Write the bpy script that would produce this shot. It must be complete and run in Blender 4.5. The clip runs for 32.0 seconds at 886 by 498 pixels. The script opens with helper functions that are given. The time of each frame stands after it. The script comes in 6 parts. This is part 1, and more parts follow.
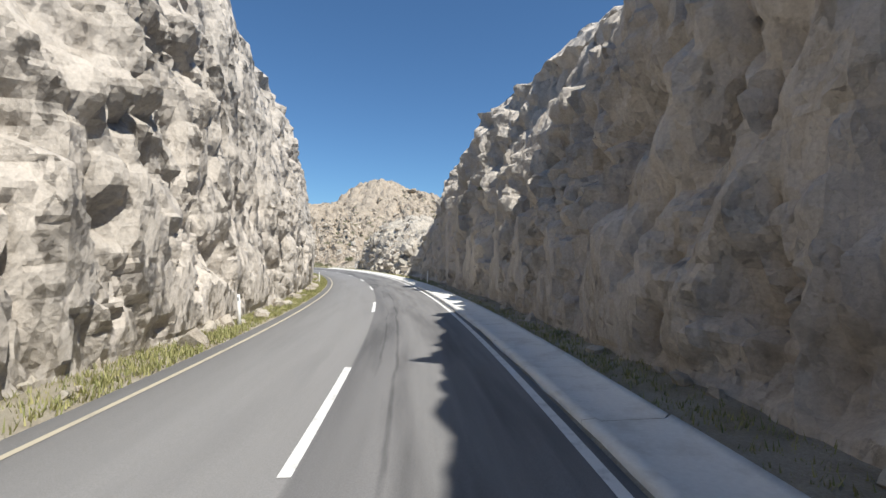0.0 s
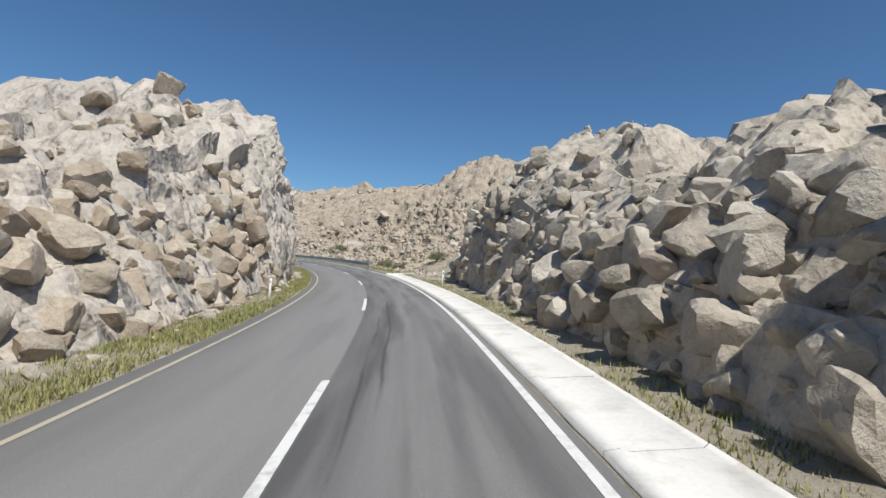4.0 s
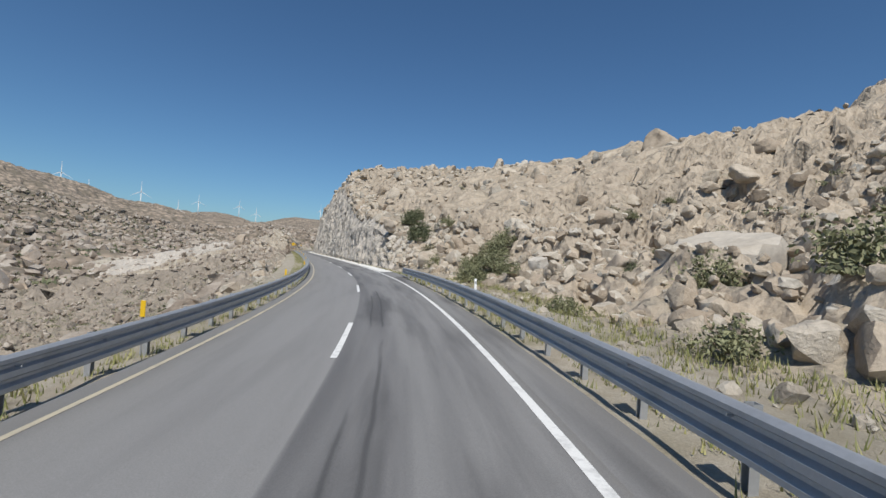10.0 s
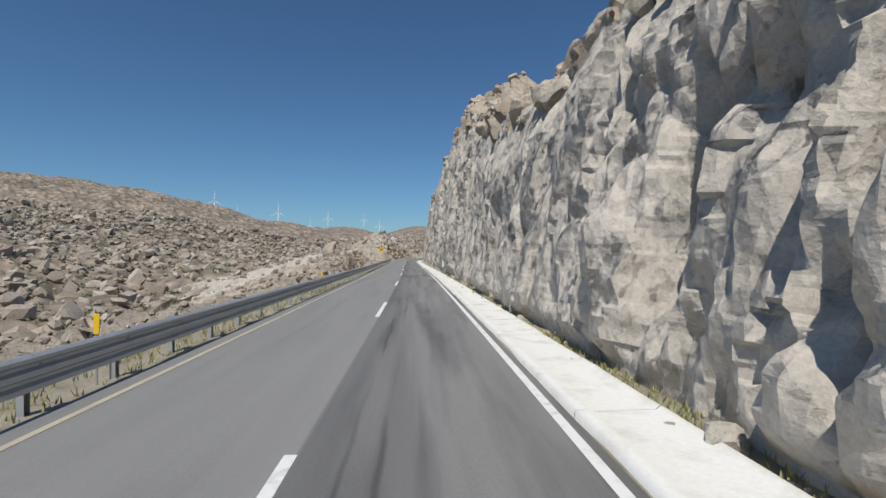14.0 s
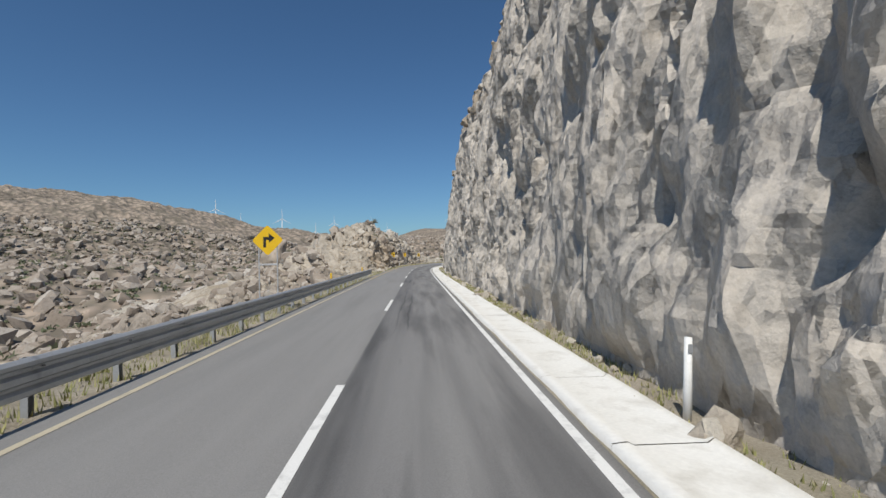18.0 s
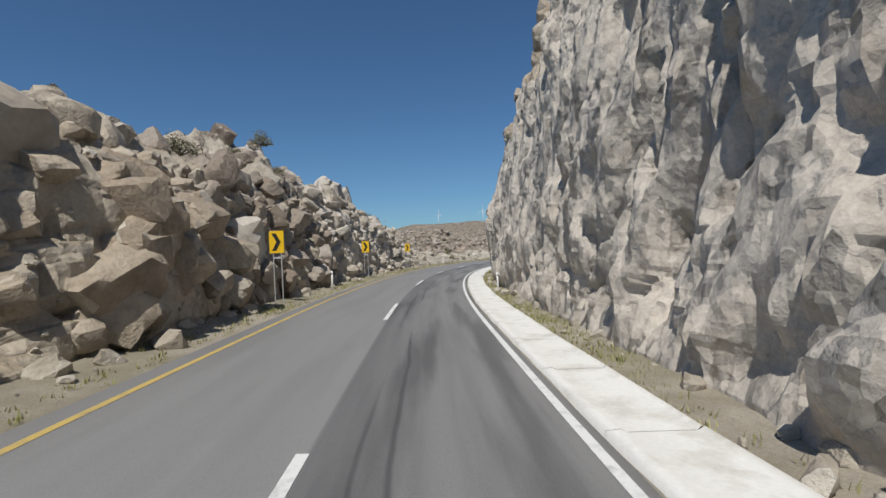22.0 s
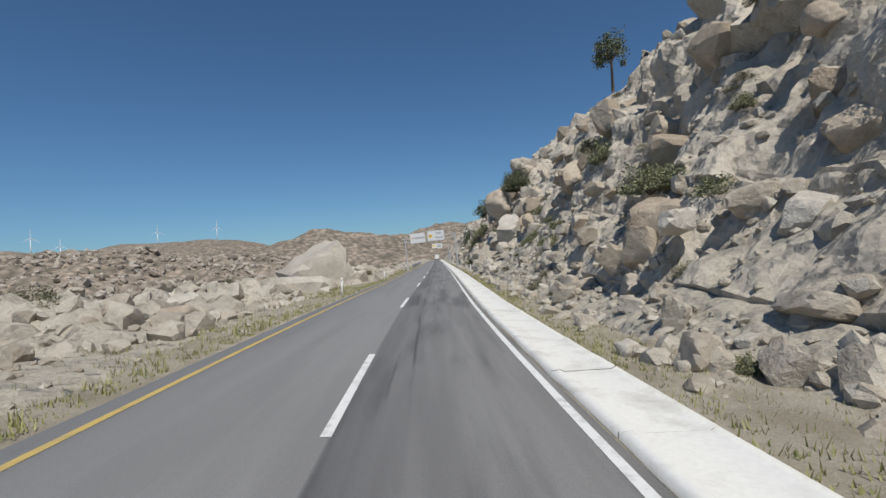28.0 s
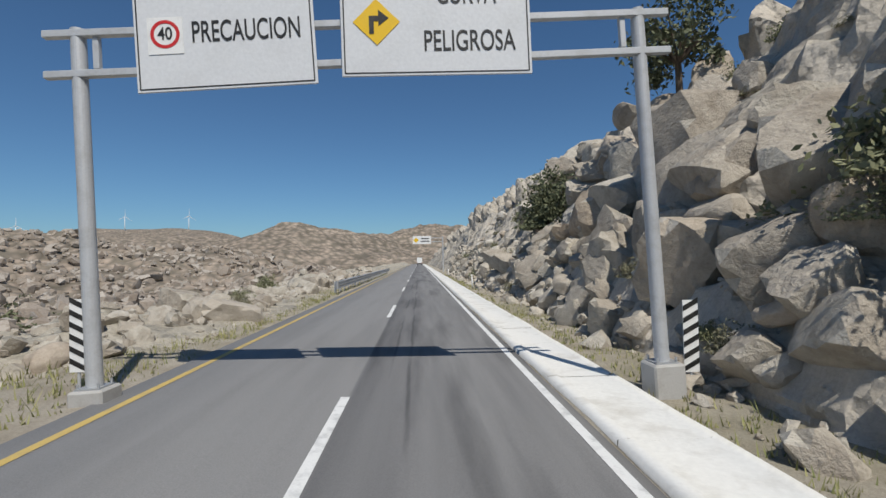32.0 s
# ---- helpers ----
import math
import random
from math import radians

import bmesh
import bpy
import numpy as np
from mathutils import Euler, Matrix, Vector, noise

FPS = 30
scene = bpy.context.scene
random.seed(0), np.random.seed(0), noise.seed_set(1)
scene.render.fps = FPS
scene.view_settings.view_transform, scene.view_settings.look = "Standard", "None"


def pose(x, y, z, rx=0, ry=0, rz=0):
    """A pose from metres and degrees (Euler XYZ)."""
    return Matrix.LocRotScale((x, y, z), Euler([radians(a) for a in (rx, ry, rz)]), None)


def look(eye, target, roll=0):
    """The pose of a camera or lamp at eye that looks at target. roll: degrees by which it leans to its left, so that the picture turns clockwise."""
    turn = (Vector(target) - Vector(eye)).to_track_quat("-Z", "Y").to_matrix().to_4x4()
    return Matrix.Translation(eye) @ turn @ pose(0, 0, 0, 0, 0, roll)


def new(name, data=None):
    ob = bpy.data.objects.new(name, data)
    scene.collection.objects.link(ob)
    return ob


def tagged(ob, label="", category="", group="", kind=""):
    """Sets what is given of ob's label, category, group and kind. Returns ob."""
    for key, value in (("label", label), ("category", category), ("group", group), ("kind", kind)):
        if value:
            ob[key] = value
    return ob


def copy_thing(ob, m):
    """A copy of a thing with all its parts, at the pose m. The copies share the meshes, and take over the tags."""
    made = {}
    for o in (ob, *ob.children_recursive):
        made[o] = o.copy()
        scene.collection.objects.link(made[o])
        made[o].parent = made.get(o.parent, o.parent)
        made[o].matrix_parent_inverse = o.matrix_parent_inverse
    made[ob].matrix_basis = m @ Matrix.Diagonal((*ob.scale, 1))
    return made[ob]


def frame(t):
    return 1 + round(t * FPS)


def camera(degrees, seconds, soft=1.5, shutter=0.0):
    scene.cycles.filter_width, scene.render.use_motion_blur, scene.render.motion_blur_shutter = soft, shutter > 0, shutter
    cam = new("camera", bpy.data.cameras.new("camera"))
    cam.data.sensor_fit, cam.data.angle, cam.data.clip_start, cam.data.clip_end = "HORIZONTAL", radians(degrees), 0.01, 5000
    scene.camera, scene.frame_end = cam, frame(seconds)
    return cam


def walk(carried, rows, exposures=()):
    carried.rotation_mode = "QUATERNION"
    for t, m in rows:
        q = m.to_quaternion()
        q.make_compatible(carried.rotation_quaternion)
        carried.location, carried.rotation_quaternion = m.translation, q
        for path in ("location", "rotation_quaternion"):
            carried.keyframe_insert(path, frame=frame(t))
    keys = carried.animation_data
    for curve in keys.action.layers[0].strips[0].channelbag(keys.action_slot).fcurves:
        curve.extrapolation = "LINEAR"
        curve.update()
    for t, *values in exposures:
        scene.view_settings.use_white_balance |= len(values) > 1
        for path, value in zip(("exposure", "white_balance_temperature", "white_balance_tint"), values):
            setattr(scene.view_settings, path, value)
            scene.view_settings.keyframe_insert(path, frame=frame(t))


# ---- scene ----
cam = camera(86.5, 32.0)
PATH = [
    (0.0, pose(0.00, 0.00, 2.10, 91.49, -0.85, -0.03)),
    (0.5, pose(-0.45, 7.55, 2.10, 91.45, -1.14, 0.85)),
    (1.0, pose(-1.08, 15.09, 2.10, 91.40, -1.47, 2.06)),
    (1.5, pose(-1.93, 22.61, 2.10, 91.21, -1.83, 3.56)),
    (2.0, pose(-3.00, 30.13, 2.10, 91.06, -2.29, 5.49)),
    (2.5, pose(-4.38, 37.62, 2.10, 91.05, -2.82, 7.57)),
    (3.0, pose(-5.99, 45.15, 2.10, 91.05, -3.22, 9.49)),
    (3.5, pose(-7.83, 52.67, 2.10, 91.08, -3.37, 11.32)),
    (4.0, pose(-9.85, 60.17, 2.10, 91.11, -3.36, 12.74)),
    (4.5, pose(-12.08, 67.66, 2.10, 91.15, -3.36, 14.32)),
    (5.0, pose(-14.56, 75.12, 2.10, 91.24, -3.46, 16.34)),
    (5.5, pose(-17.34, 82.52, 2.10, 91.32, -3.60, 18.74)),
    (6.0, pose(-20.48, 89.85, 2.10, 91.33, -3.75, 21.18)),
    (6.5, pose(-23.97, 97.05, 2.10, 91.28, -3.87, 23.76)),
    (7.0, pose(-27.81, 104.18, 2.10, 91.21, -3.97, 26.44)),
    (7.5, pose(-32.04, 111.20, 2.10, 91.16, -4.11, 28.93)),
    (8.0, pose(-36.50, 118.07, 2.10, 91.11, -4.31, 31.27)),
    (8.5, pose(-41.26, 124.76, 2.10, 91.04, -4.52, 33.69)),
    (9.0, pose(-46.35, 131.27, 2.10, 90.95, -4.58, 36.12)),
    (9.5, pose(-51.81, 137.65, 2.10, 90.90, -4.36, 38.45)),
    (10.0, pose(-57.61, 143.90, 2.10, 90.91, -3.86, 40.46)),
    (10.5, pose(-63.72, 150.02, 2.10, 90.95, -3.34, 42.45)),
    (11.0, pose(-70.20, 155.99, 2.10, 91.12, -3.10, 44.91)),
    (11.5, pose(-77.06, 161.75, 2.10, 91.33, -3.16, 47.53)),
    (12.0, pose(-84.25, 167.25, 2.10, 91.36, -3.20, 49.91)),
    (12.5, pose(-91.65, 172.56, 2.10, 91.16, -2.93, 51.87)),
    (13.0, pose(-99.26, 177.70, 2.10, 90.84, -2.28, 53.20)),
    (13.5, pose(-106.99, 182.74, 2.10, 90.66, -1.40, 54.16)),
    (14.0, pose(-114.82, 187.68, 2.10, 90.73, -0.61, 54.89)),
    (14.5, pose(-122.69, 192.56, 2.10, 90.87, -0.07, 55.45)),
    (15.0, pose(-130.63, 197.45, 2.10, 90.96, 0.25, 55.24)),
    (15.5, pose(-138.62, 202.40, 2.10, 91.01, 0.51, 55.15)),
    (16.0, pose(-146.67, 207.37, 2.10, 91.04, 0.77, 55.48)),
    (16.5, pose(-154.82, 212.31, 2.10, 91.07, 0.96, 55.99)),
    (17.0, pose(-163.09, 217.24, 2.10, 91.07, 1.08, 55.88)),
    (17.5, pose(-171.40, 222.22, 2.10, 91.03, 1.20, 55.97)),
    (18.0, pose(-179.75, 227.20, 2.10, 91.00, 1.45, 56.07)),
    (18.5, pose(-188.11, 232.17, 2.10, 90.98, 1.84, 56.05)),
    (19.0, pose(-196.45, 237.16, 2.10, 91.04, 2.27, 56.00)),
    (19.5, pose(-204.79, 242.19, 2.10, 91.16, 2.59, 56.10)),
    (20.0, pose(-213.15, 247.19, 2.10, 91.18, 2.69, 56.08)),
    (20.5, pose(-221.47, 252.15, 2.10, 91.06, 2.64, 55.89)),
    (21.0, pose(-229.76, 257.15, 2.10, 90.90, 2.56, 55.78)),
    (21.5, pose(-238.06, 262.23, 2.10, 90.70, 2.61, 55.44)),
    (22.0, pose(-246.26, 267.32, 2.10, 90.49, 2.78, 54.91)),
    (22.5, pose(-254.37, 272.48, 2.10, 90.38, 3.00, 54.14)),
    (23.0, pose(-262.32, 277.74, 2.10, 90.40, 3.18, 52.86)),
    (23.5, pose(-270.11, 283.26, 2.10, 90.41, 3.35, 50.71)),
    (24.0, pose(-277.65, 289.13, 2.10, 90.56, 3.55, 47.93)),
    (24.5, pose(-284.92, 295.35, 2.10, 91.02, 3.80, 44.98)),
    (25.0, pose(-291.82, 301.92, 2.10, 91.46, 4.00, 41.41)),
    (25.5, pose(-298.28, 308.89, 2.10, 91.54, 4.11, 37.87)),
    (26.0, pose(-304.30, 316.20, 2.10, 91.35, 4.20, 34.63)),
    (26.5, pose(-309.90, 323.82, 2.10, 91.15, 4.40, 31.54)),
    (27.0, pose(-315.08, 331.70, 2.10, 91.01, 4.69, 28.68)),
    (27.5, pose(-319.89, 339.80, 2.10, 90.92, 4.79, 26.25)),
    (28.0, pose(-324.42, 348.06, 2.10, 90.91, 4.50, 24.69)),
    (28.5, pose(-328.69, 356.43, 2.10, 90.97, 3.83, 23.36)),
    (29.0, pose(-332.82, 364.86, 2.10, 91.01, 3.09, 22.58)),
    (29.5, pose(-336.85, 373.31, 2.10, 91.05, 2.50, 22.20)),
    (30.0, pose(-340.78, 381.81, 2.10, 91.14, 2.07, 22.17)),
    (30.5, pose(-344.77, 390.32, 2.10, 91.26, 1.71, 22.19)),
    (31.0, pose(-348.79, 398.84, 2.10, 91.34, 1.43, 22.27)),
    (31.5, pose(-352.84, 407.34, 2.10, 91.35, 1.27, 22.42)),
    (32.0, pose(-356.88, 415.73, 2.10, 91.35, 1.23, 22.49)),
]
walk(cam, PATH, exposures=[(0.0, 0.55), (2.0, 0.32), (3.3, 0.22), (6.0, 0.1), (12.0, 0.0), (14.0, -0.05), (20.0, -0.05), (23.0, -0.12), (30.0, -0.1), (32.0, -0.1)])

# ---- world and sun ----
SUN_AZ, SUN_EL = math.atan2(0.685, -0.73), radians(56)      # azimuth from +Y towards +X
world = bpy.data.worlds.new("sky")
scene.world = world
world.use_nodes = True
_n = world.node_tree.nodes
_sky = _n.new("ShaderNodeTexSky")
_sky.sky_type = "NISHITA"
_sky.sun_disc = False
_sky.sun_elevation, _sky.sun_rotation = SUN_EL, SUN_AZ
_sky.altitude, _sky.air_density, _sky.dust_density, _sky.ozone_density = 800, 1.0, 0.9, 3.0
_tint = _n.new("ShaderNodeMix")
_tint.data_type, _tint.blend_type = "RGBA", "MULTIPLY"
_tint.inputs[0].default_value, _tint.inputs[7].default_value = 1.0, (0.685, 0.965, 1.14, 1)
world.node_tree.links.new(_sky.outputs[0], _tint.inputs[6])
world.node_tree.links.new(_tint.outputs[2], _n["Background"].inputs[0])
_n["Background"].inputs[1].default_value = 0.075
sun = new("sun", bpy.data.lights.new("sun", "SUN"))
sun.data.energy, sun.data.angle, sun.data.color = 4.3, radians(0.53), (1.0, 0.955, 0.88)
sun.matrix_world = look((0, 0, 0), (-math.sin(SUN_AZ) * math.cos(SUN_EL), -math.cos(SUN_AZ) * math.cos(SUN_EL), -math.sin(SUN_EL)))


# ---- materials ----
def mat(name, rough=0.85, metal=0.0):
    m = bpy.data.materials.new(name)
    m.use_nodes = True
    b = m.node_tree.nodes["Principled BSDF"]
    b.inputs["Roughness"].default_value, b.inputs["Metallic"].default_value = rough, metal
    b.inputs["Specular IOR Level"].default_value = 0.35
    return m, m.node_tree.nodes, m.node_tree.links, b


def tex(n, l, scale, detail=4.0, kind="ShaderNodeTexNoise", stretch=None, rough=0.55, coord="Object"):
    c = n.new("ShaderNodeTexCoord")
    t = n.new(kind)
    t.inputs["Scale"].default_value = scale
    if kind == "ShaderNodeTexNoise":
        t.inputs["Detail"].default_value, t.inputs["Roughness"].default_value = detail, rough
    src = c.outputs[coord]
    if stretch:
        mp = n.new("ShaderNodeMapping")
        mp.inputs["Scale"].default_value = stretch
        l.new(src, mp.inputs[0])
        src = mp.outputs[0]
    l.new(src, t.inputs["Vector"])
    return t


def ramp(n, l, src, stops):
    r = n.new("ShaderNodeValToRGB")
    e = r.color_ramp.elements
    for i, (p, c) in enumerate(stops):
        k = e[i] if i < 2 else e.new(p)
        k.position, k.color = p, (*c, 1)
    l.new(src, r.inputs[0])
    return r.outputs[0]


def mix(n, l, kind, fac, a, b):
    x = n.new("ShaderNodeMix")
    x.data_type, x.blend_type = "RGBA", kind
    for src, i in ((fac, 0), (a, 6), (b, 7)):
        if isinstance(src, (int, float)):
            x.inputs[i].default_value = src
        elif isinstance(src, tuple):
            x.inputs[i].default_value = (*src, 1)
        else:
            l.new(src, x.inputs[i])
    return x.outputs[2]


def bump(n, l, b, src, strength, dist):
    k = n.new("ShaderNodeBump")
    k.inputs["Strength"].default_value, k.inputs["Distance"].default_value = strength, dist
    l.new(src, k.inputs["Height"])
    l.new(k.outputs[0], b.inputs["Normal"])
    return k


def chipped(n, l, k, coord, warp, levels):
    """Small flat facets: every cell of broken rock leans its own way. k: the bump node that takes the result as its base."""
    geo = n.new("ShaderNodeNewGeometry")
    out = geo.outputs["Normal"]
    for scale, stretch, amount in levels:
        v = tex(n, l, scale, kind="ShaderNodeTexVoronoi", coord=coord, stretch=stretch)
        l.new(mix(n, l, "ADD", 0.35 / scale, v.inputs["Vector"].links[0].from_socket, warp), v.inputs["Vector"])
        sub, mul, add = (n.new("ShaderNodeVectorMath") for _ in range(3))
        sub.operation, mul.operation, add.operation = "SUBTRACT", "SCALE", "ADD"
        l.new(v.outputs["Color"], sub.inputs[0])
        sub.inputs[1].default_value = (0.5, 0.5, 0.5)
        l.new(sub.outputs[0], mul.inputs[0])
        mul.inputs["Scale"].default_value = amount
        l.new(out, add.inputs[0])
        l.new(mul.outputs[0], add.inputs[1])
        out = add.outputs[0]
    nrm = n.new("ShaderNodeVectorMath")
    nrm.operation = "NORMALIZE"
    l.new(out, nrm.inputs[0])
    l.new(nrm.outputs[0], k.inputs["Normal"])


def math_node(n, l, op, a, b=0.0, c=0.0):
    k = n.new("ShaderNodeMath")
    k.operation = op
    for i, v in enumerate((a, b, c)):
        if isinstance(v, (int, float)):
            k.inputs[i].default_value = v
        else:
            l.new(v, k.inputs[i])
    return k.outputs[0]


def rock_material(name, light, dark, stain, crack=0.5, coord="Object", soil=None, chips=0.55):
    m, n, l, b = mat(name, 0.92)
    big = tex(n, l, 0.18, 5, coord=coord)
    mid = tex(n, l, 1.3, 7, coord=coord, rough=0.65)
    fine = tex(n, l, 14, 5, coord=coord, rough=0.7)
    streak = tex(n, l, 0.8, 5, coord=coord, stretch=(1.6, 1.6, 0.22))
    c = ramp(n, l, big.outputs[0], [(0.35, dark), (0.62, light)])
    c = mix(n, l, "MULTIPLY", 0.75, c, ramp(n, l, mid.outputs[0], [(0.3, (0.76, 0.745, 0.725)), (0.5, (0.97, 0.965, 0.955)), (0.75, (1.1, 1.095, 1.09))]))
    c = mix(n, l, "MIX", ramp(n, l, streak.outputs[0], [(0.55, (0, 0, 0)), (0.78, (0.5, 0.5, 0.5))]), c, stain)
    c = mix(n, l, "MULTIPLY", 0.55, c, ramp(n, l, fine.outputs[0], [(0.3, (0.66, 0.65, 0.64)), (0.7, (1.15, 1.15, 1.15))]))
    v = tex(n, l, 0.9, kind="ShaderNodeTexVoronoi", coord=coord, stretch=(1, 1, 0.7))
    v.feature = "DISTANCE_TO_EDGE"
    l.new(mix(n, l, "ADD", 0.25, v.inputs["Vector"].links[0].from_socket, mid.outputs[1]), v.inputs["Vector"])
    ck = ramp(n, l, v.outputs[0], [(0.0, (0.5, 0.48, 0.46)), (0.018, (1, 1, 1))])
    c = mix(n, l, "MULTIPLY", crack, c, ck)
    if soil:
        sep = n.new("ShaderNodeSeparateXYZ")
        l.new(n.new("ShaderNodeNewGeometry").outputs["Normal"], sep.inputs[0])
        k = math_node(n, l, "ADD", sep.outputs[2], math_node(n, l, "MULTIPLY", mid.outputs[0], 0.35))
        earth = mix(n, l, "MULTIPLY", 0.7, soil, ramp(n, l, fine.outputs[0], [(0.3, (0.55, 0.55, 0.55)), (0.7, (1.2, 1.2, 1.2))]))
        c = mix(n, l, "MIX", ramp(n, l, k, [(0.86, (0, 0, 0)), (1.0, (1, 1, 1))]), c, earth)
    l.new(c, b.inputs["Base Color"])
    chip2 = tex(n, l, 5.5, kind="ShaderNodeTexVoronoi", coord=coord, stretch=(1, 1, 0.75))
    l.new(mix(n, l, "ADD", 0.2, chip2.inputs["Vector"].links[0].from_socket, mid.outputs[1]), chip2.inputs["Vector"])
    chip = tex(n, l, 1.9, kind="ShaderNodeTexVoronoi", coord=coord, stretch=(1, 1, 0.6))
    l.new(mix(n, l, "ADD", 0.3, chip.inputs["Vector"].links[0].from_socket, mid.outputs[1]), chip.inputs["Vector"])
    h = mix(n, l, "MIX", 0.35, mid.outputs[0], fine.outputs[0])
    h = mix(n, l, "MIX", 0.6, h, mix(n, l, "MIX", 0.35, chip.outputs["Distance"], chip2.outputs["Distance"]))
    chipped(n, l, bump(n, l, b, h, 1.0, 0.14), coord, mid.outputs[1], ((0.8, (1.3, 1.3, 0.6), chips * 0.7), (2.2, (1.2, 1.2, 0.65), chips), (5.5, (1.1, 1.1, 0.8), chips * 0.8)))
    return m


ROCK_GREY = rock_material("cut_granite", (0.565, 0.518, 0.458), (0.445, 0.412, 0.368), (0.36, 0.31, 0.25), 0.0, chips=0.62)
ROCK_TAN = rock_material("weathered_granite", (0.485, 0.415, 0.33), (0.375, 0.32, 0.255), (0.30, 0.24, 0.18), 0.12, soil=(0.34, 0.295, 0.23))
ROCK_BROWN = rock_material("varnished_granite", (0.50, 0.445, 0.37), (0.40, 0.355, 0.292), (0.31, 0.26, 0.21), 0.12, soil=(0.33, 0.28, 0.21))
ROCK_VALLEY = rock_material("valley_granite", (0.37, 0.322, 0.268), (0.28, 0.245, 0.205), (0.23, 0.195, 0.155), 0.1, soil=(0.27, 0.24, 0.19))
ROCK_PALE = rock_material("pale_granite", (0.555, 0.505, 0.43), (0.435, 0.394, 0.333), (0.35, 0.296, 0.235), 0.1, soil=(0.40, 0.365, 0.30))


def boulder_material(name, stops):
    m, n, l, b = mat(name, 0.92)
    oi = n.new("ShaderNodeObjectInfo")
    big = tex(n, l, 0.7, 5)
    fine = tex(n, l, 9, 6, rough=0.7)
    c = ramp(n, l, oi.outputs["Random"], stops)
    c = mix(n, l, "MULTIPLY", 0.8, c, ramp(n, l, big.outputs[0], [(0.3, (0.62, 0.57, 0.51)), (0.5, (0.97, 0.96, 0.94)), (0.7, (1.1, 1.09, 1.08))]))
    c = mix(n, l, "MULTIPLY", 0.5, c, ramp(n, l, fine.outputs[0], [(0.3, (0.65, 0.64, 0.63)), (0.7, (1.15, 1.15, 1.15))]))
    l.new(c, b.inputs["Base Color"])
    chipped(n, l, bump(n, l, b, mix(n, l, "MIX", 0.4, big.outputs[0], fine.outputs[0]), 0.8, 0.08), "Object", big.outputs[1], ((2.0, (1, 1, 1), 0.22), (7.0, (1, 1, 1), 0.2)))
    return m


BOULDER = boulder_material("boulder_granite", [(0.0, (0.43, 0.385, 0.325)), (0.5, (0.49, 0.45, 0.39)), (1.0, (0.55, 0.52, 0.47))])
BOULDER_TAN = boulder_material("weathered_boulder", [(0.0, (0.43, 0.365, 0.295)), (1.0, (0.50, 0.44, 0.365))])


def soil_material():
    m, n, l, b = mat("sandy_soil", 0.97)
    big, mid, fine = tex(n, l, 0.12, 5), tex(n, l, 1.1, 6), tex(n, l, 25, 5, rough=0.75)
    c = ramp(n, l, mid.outputs[0], [(0.35, (0.32, 0.28, 0.215)), (0.6, (0.43, 0.385, 0.315))])
    c = mix(n, l, "MIX", ramp(n, l, big.outputs[0], [(0.45, (0, 0, 0)), (0.62, (0.45, 0.45, 0.45))]), c, (0.25, 0.235, 0.14))
    c = mix(n, l, "MULTIPLY", 0.6, c, ramp(n, l, fine.outputs[0], [(0.35, (0.6, 0.6, 0.6)), (0.65, (1.15, 1.15, 1.15))]))
    l.new(c, b.inputs["Base Color"])
    bump(n, l, b, fine.outputs[0], 0.8, 0.05)
    return m


SOIL = soil_material()


def far_material():
    """Distant stony hills: pale boulders with dark scrub in the gaps."""
    m, n, l, b = mat("far_stony_hill", 0.97)
    v = tex(n, l, 0.11, kind="ShaderNodeTexVoronoi")
    v2 = tex(n, l, 0.035, kind="ShaderNodeTexVoronoi")
    mid = tex(n, l, 0.02, 6)
    c = ramp(n, l, v.outputs["Distance"], [(0.1, (0.45, 0.365, 0.295)), (0.7, (0.19, 0.165, 0.13))])
    c = mix(n, l, "MULTIPLY", 0.6, c, ramp(n, l, v2.outputs["Distance"], [(0.1, (1.1, 1.1, 1.1)), (0.8, (0.6, 0.6, 0.6))]))
    c = mix(n, l, "MULTIPLY", 0.8, c, ramp(n, l, mid.outputs[0], [(0.35, (0.7, 0.7, 0.68)), (0.65, (1.1, 1.08, 1.05))]))
    l.new(c, b.inputs["Base Color"])
    bump(n, l, b, v.outputs["Distance"], 1.0, 3.0).invert = True
    return m


FAR = far_material()


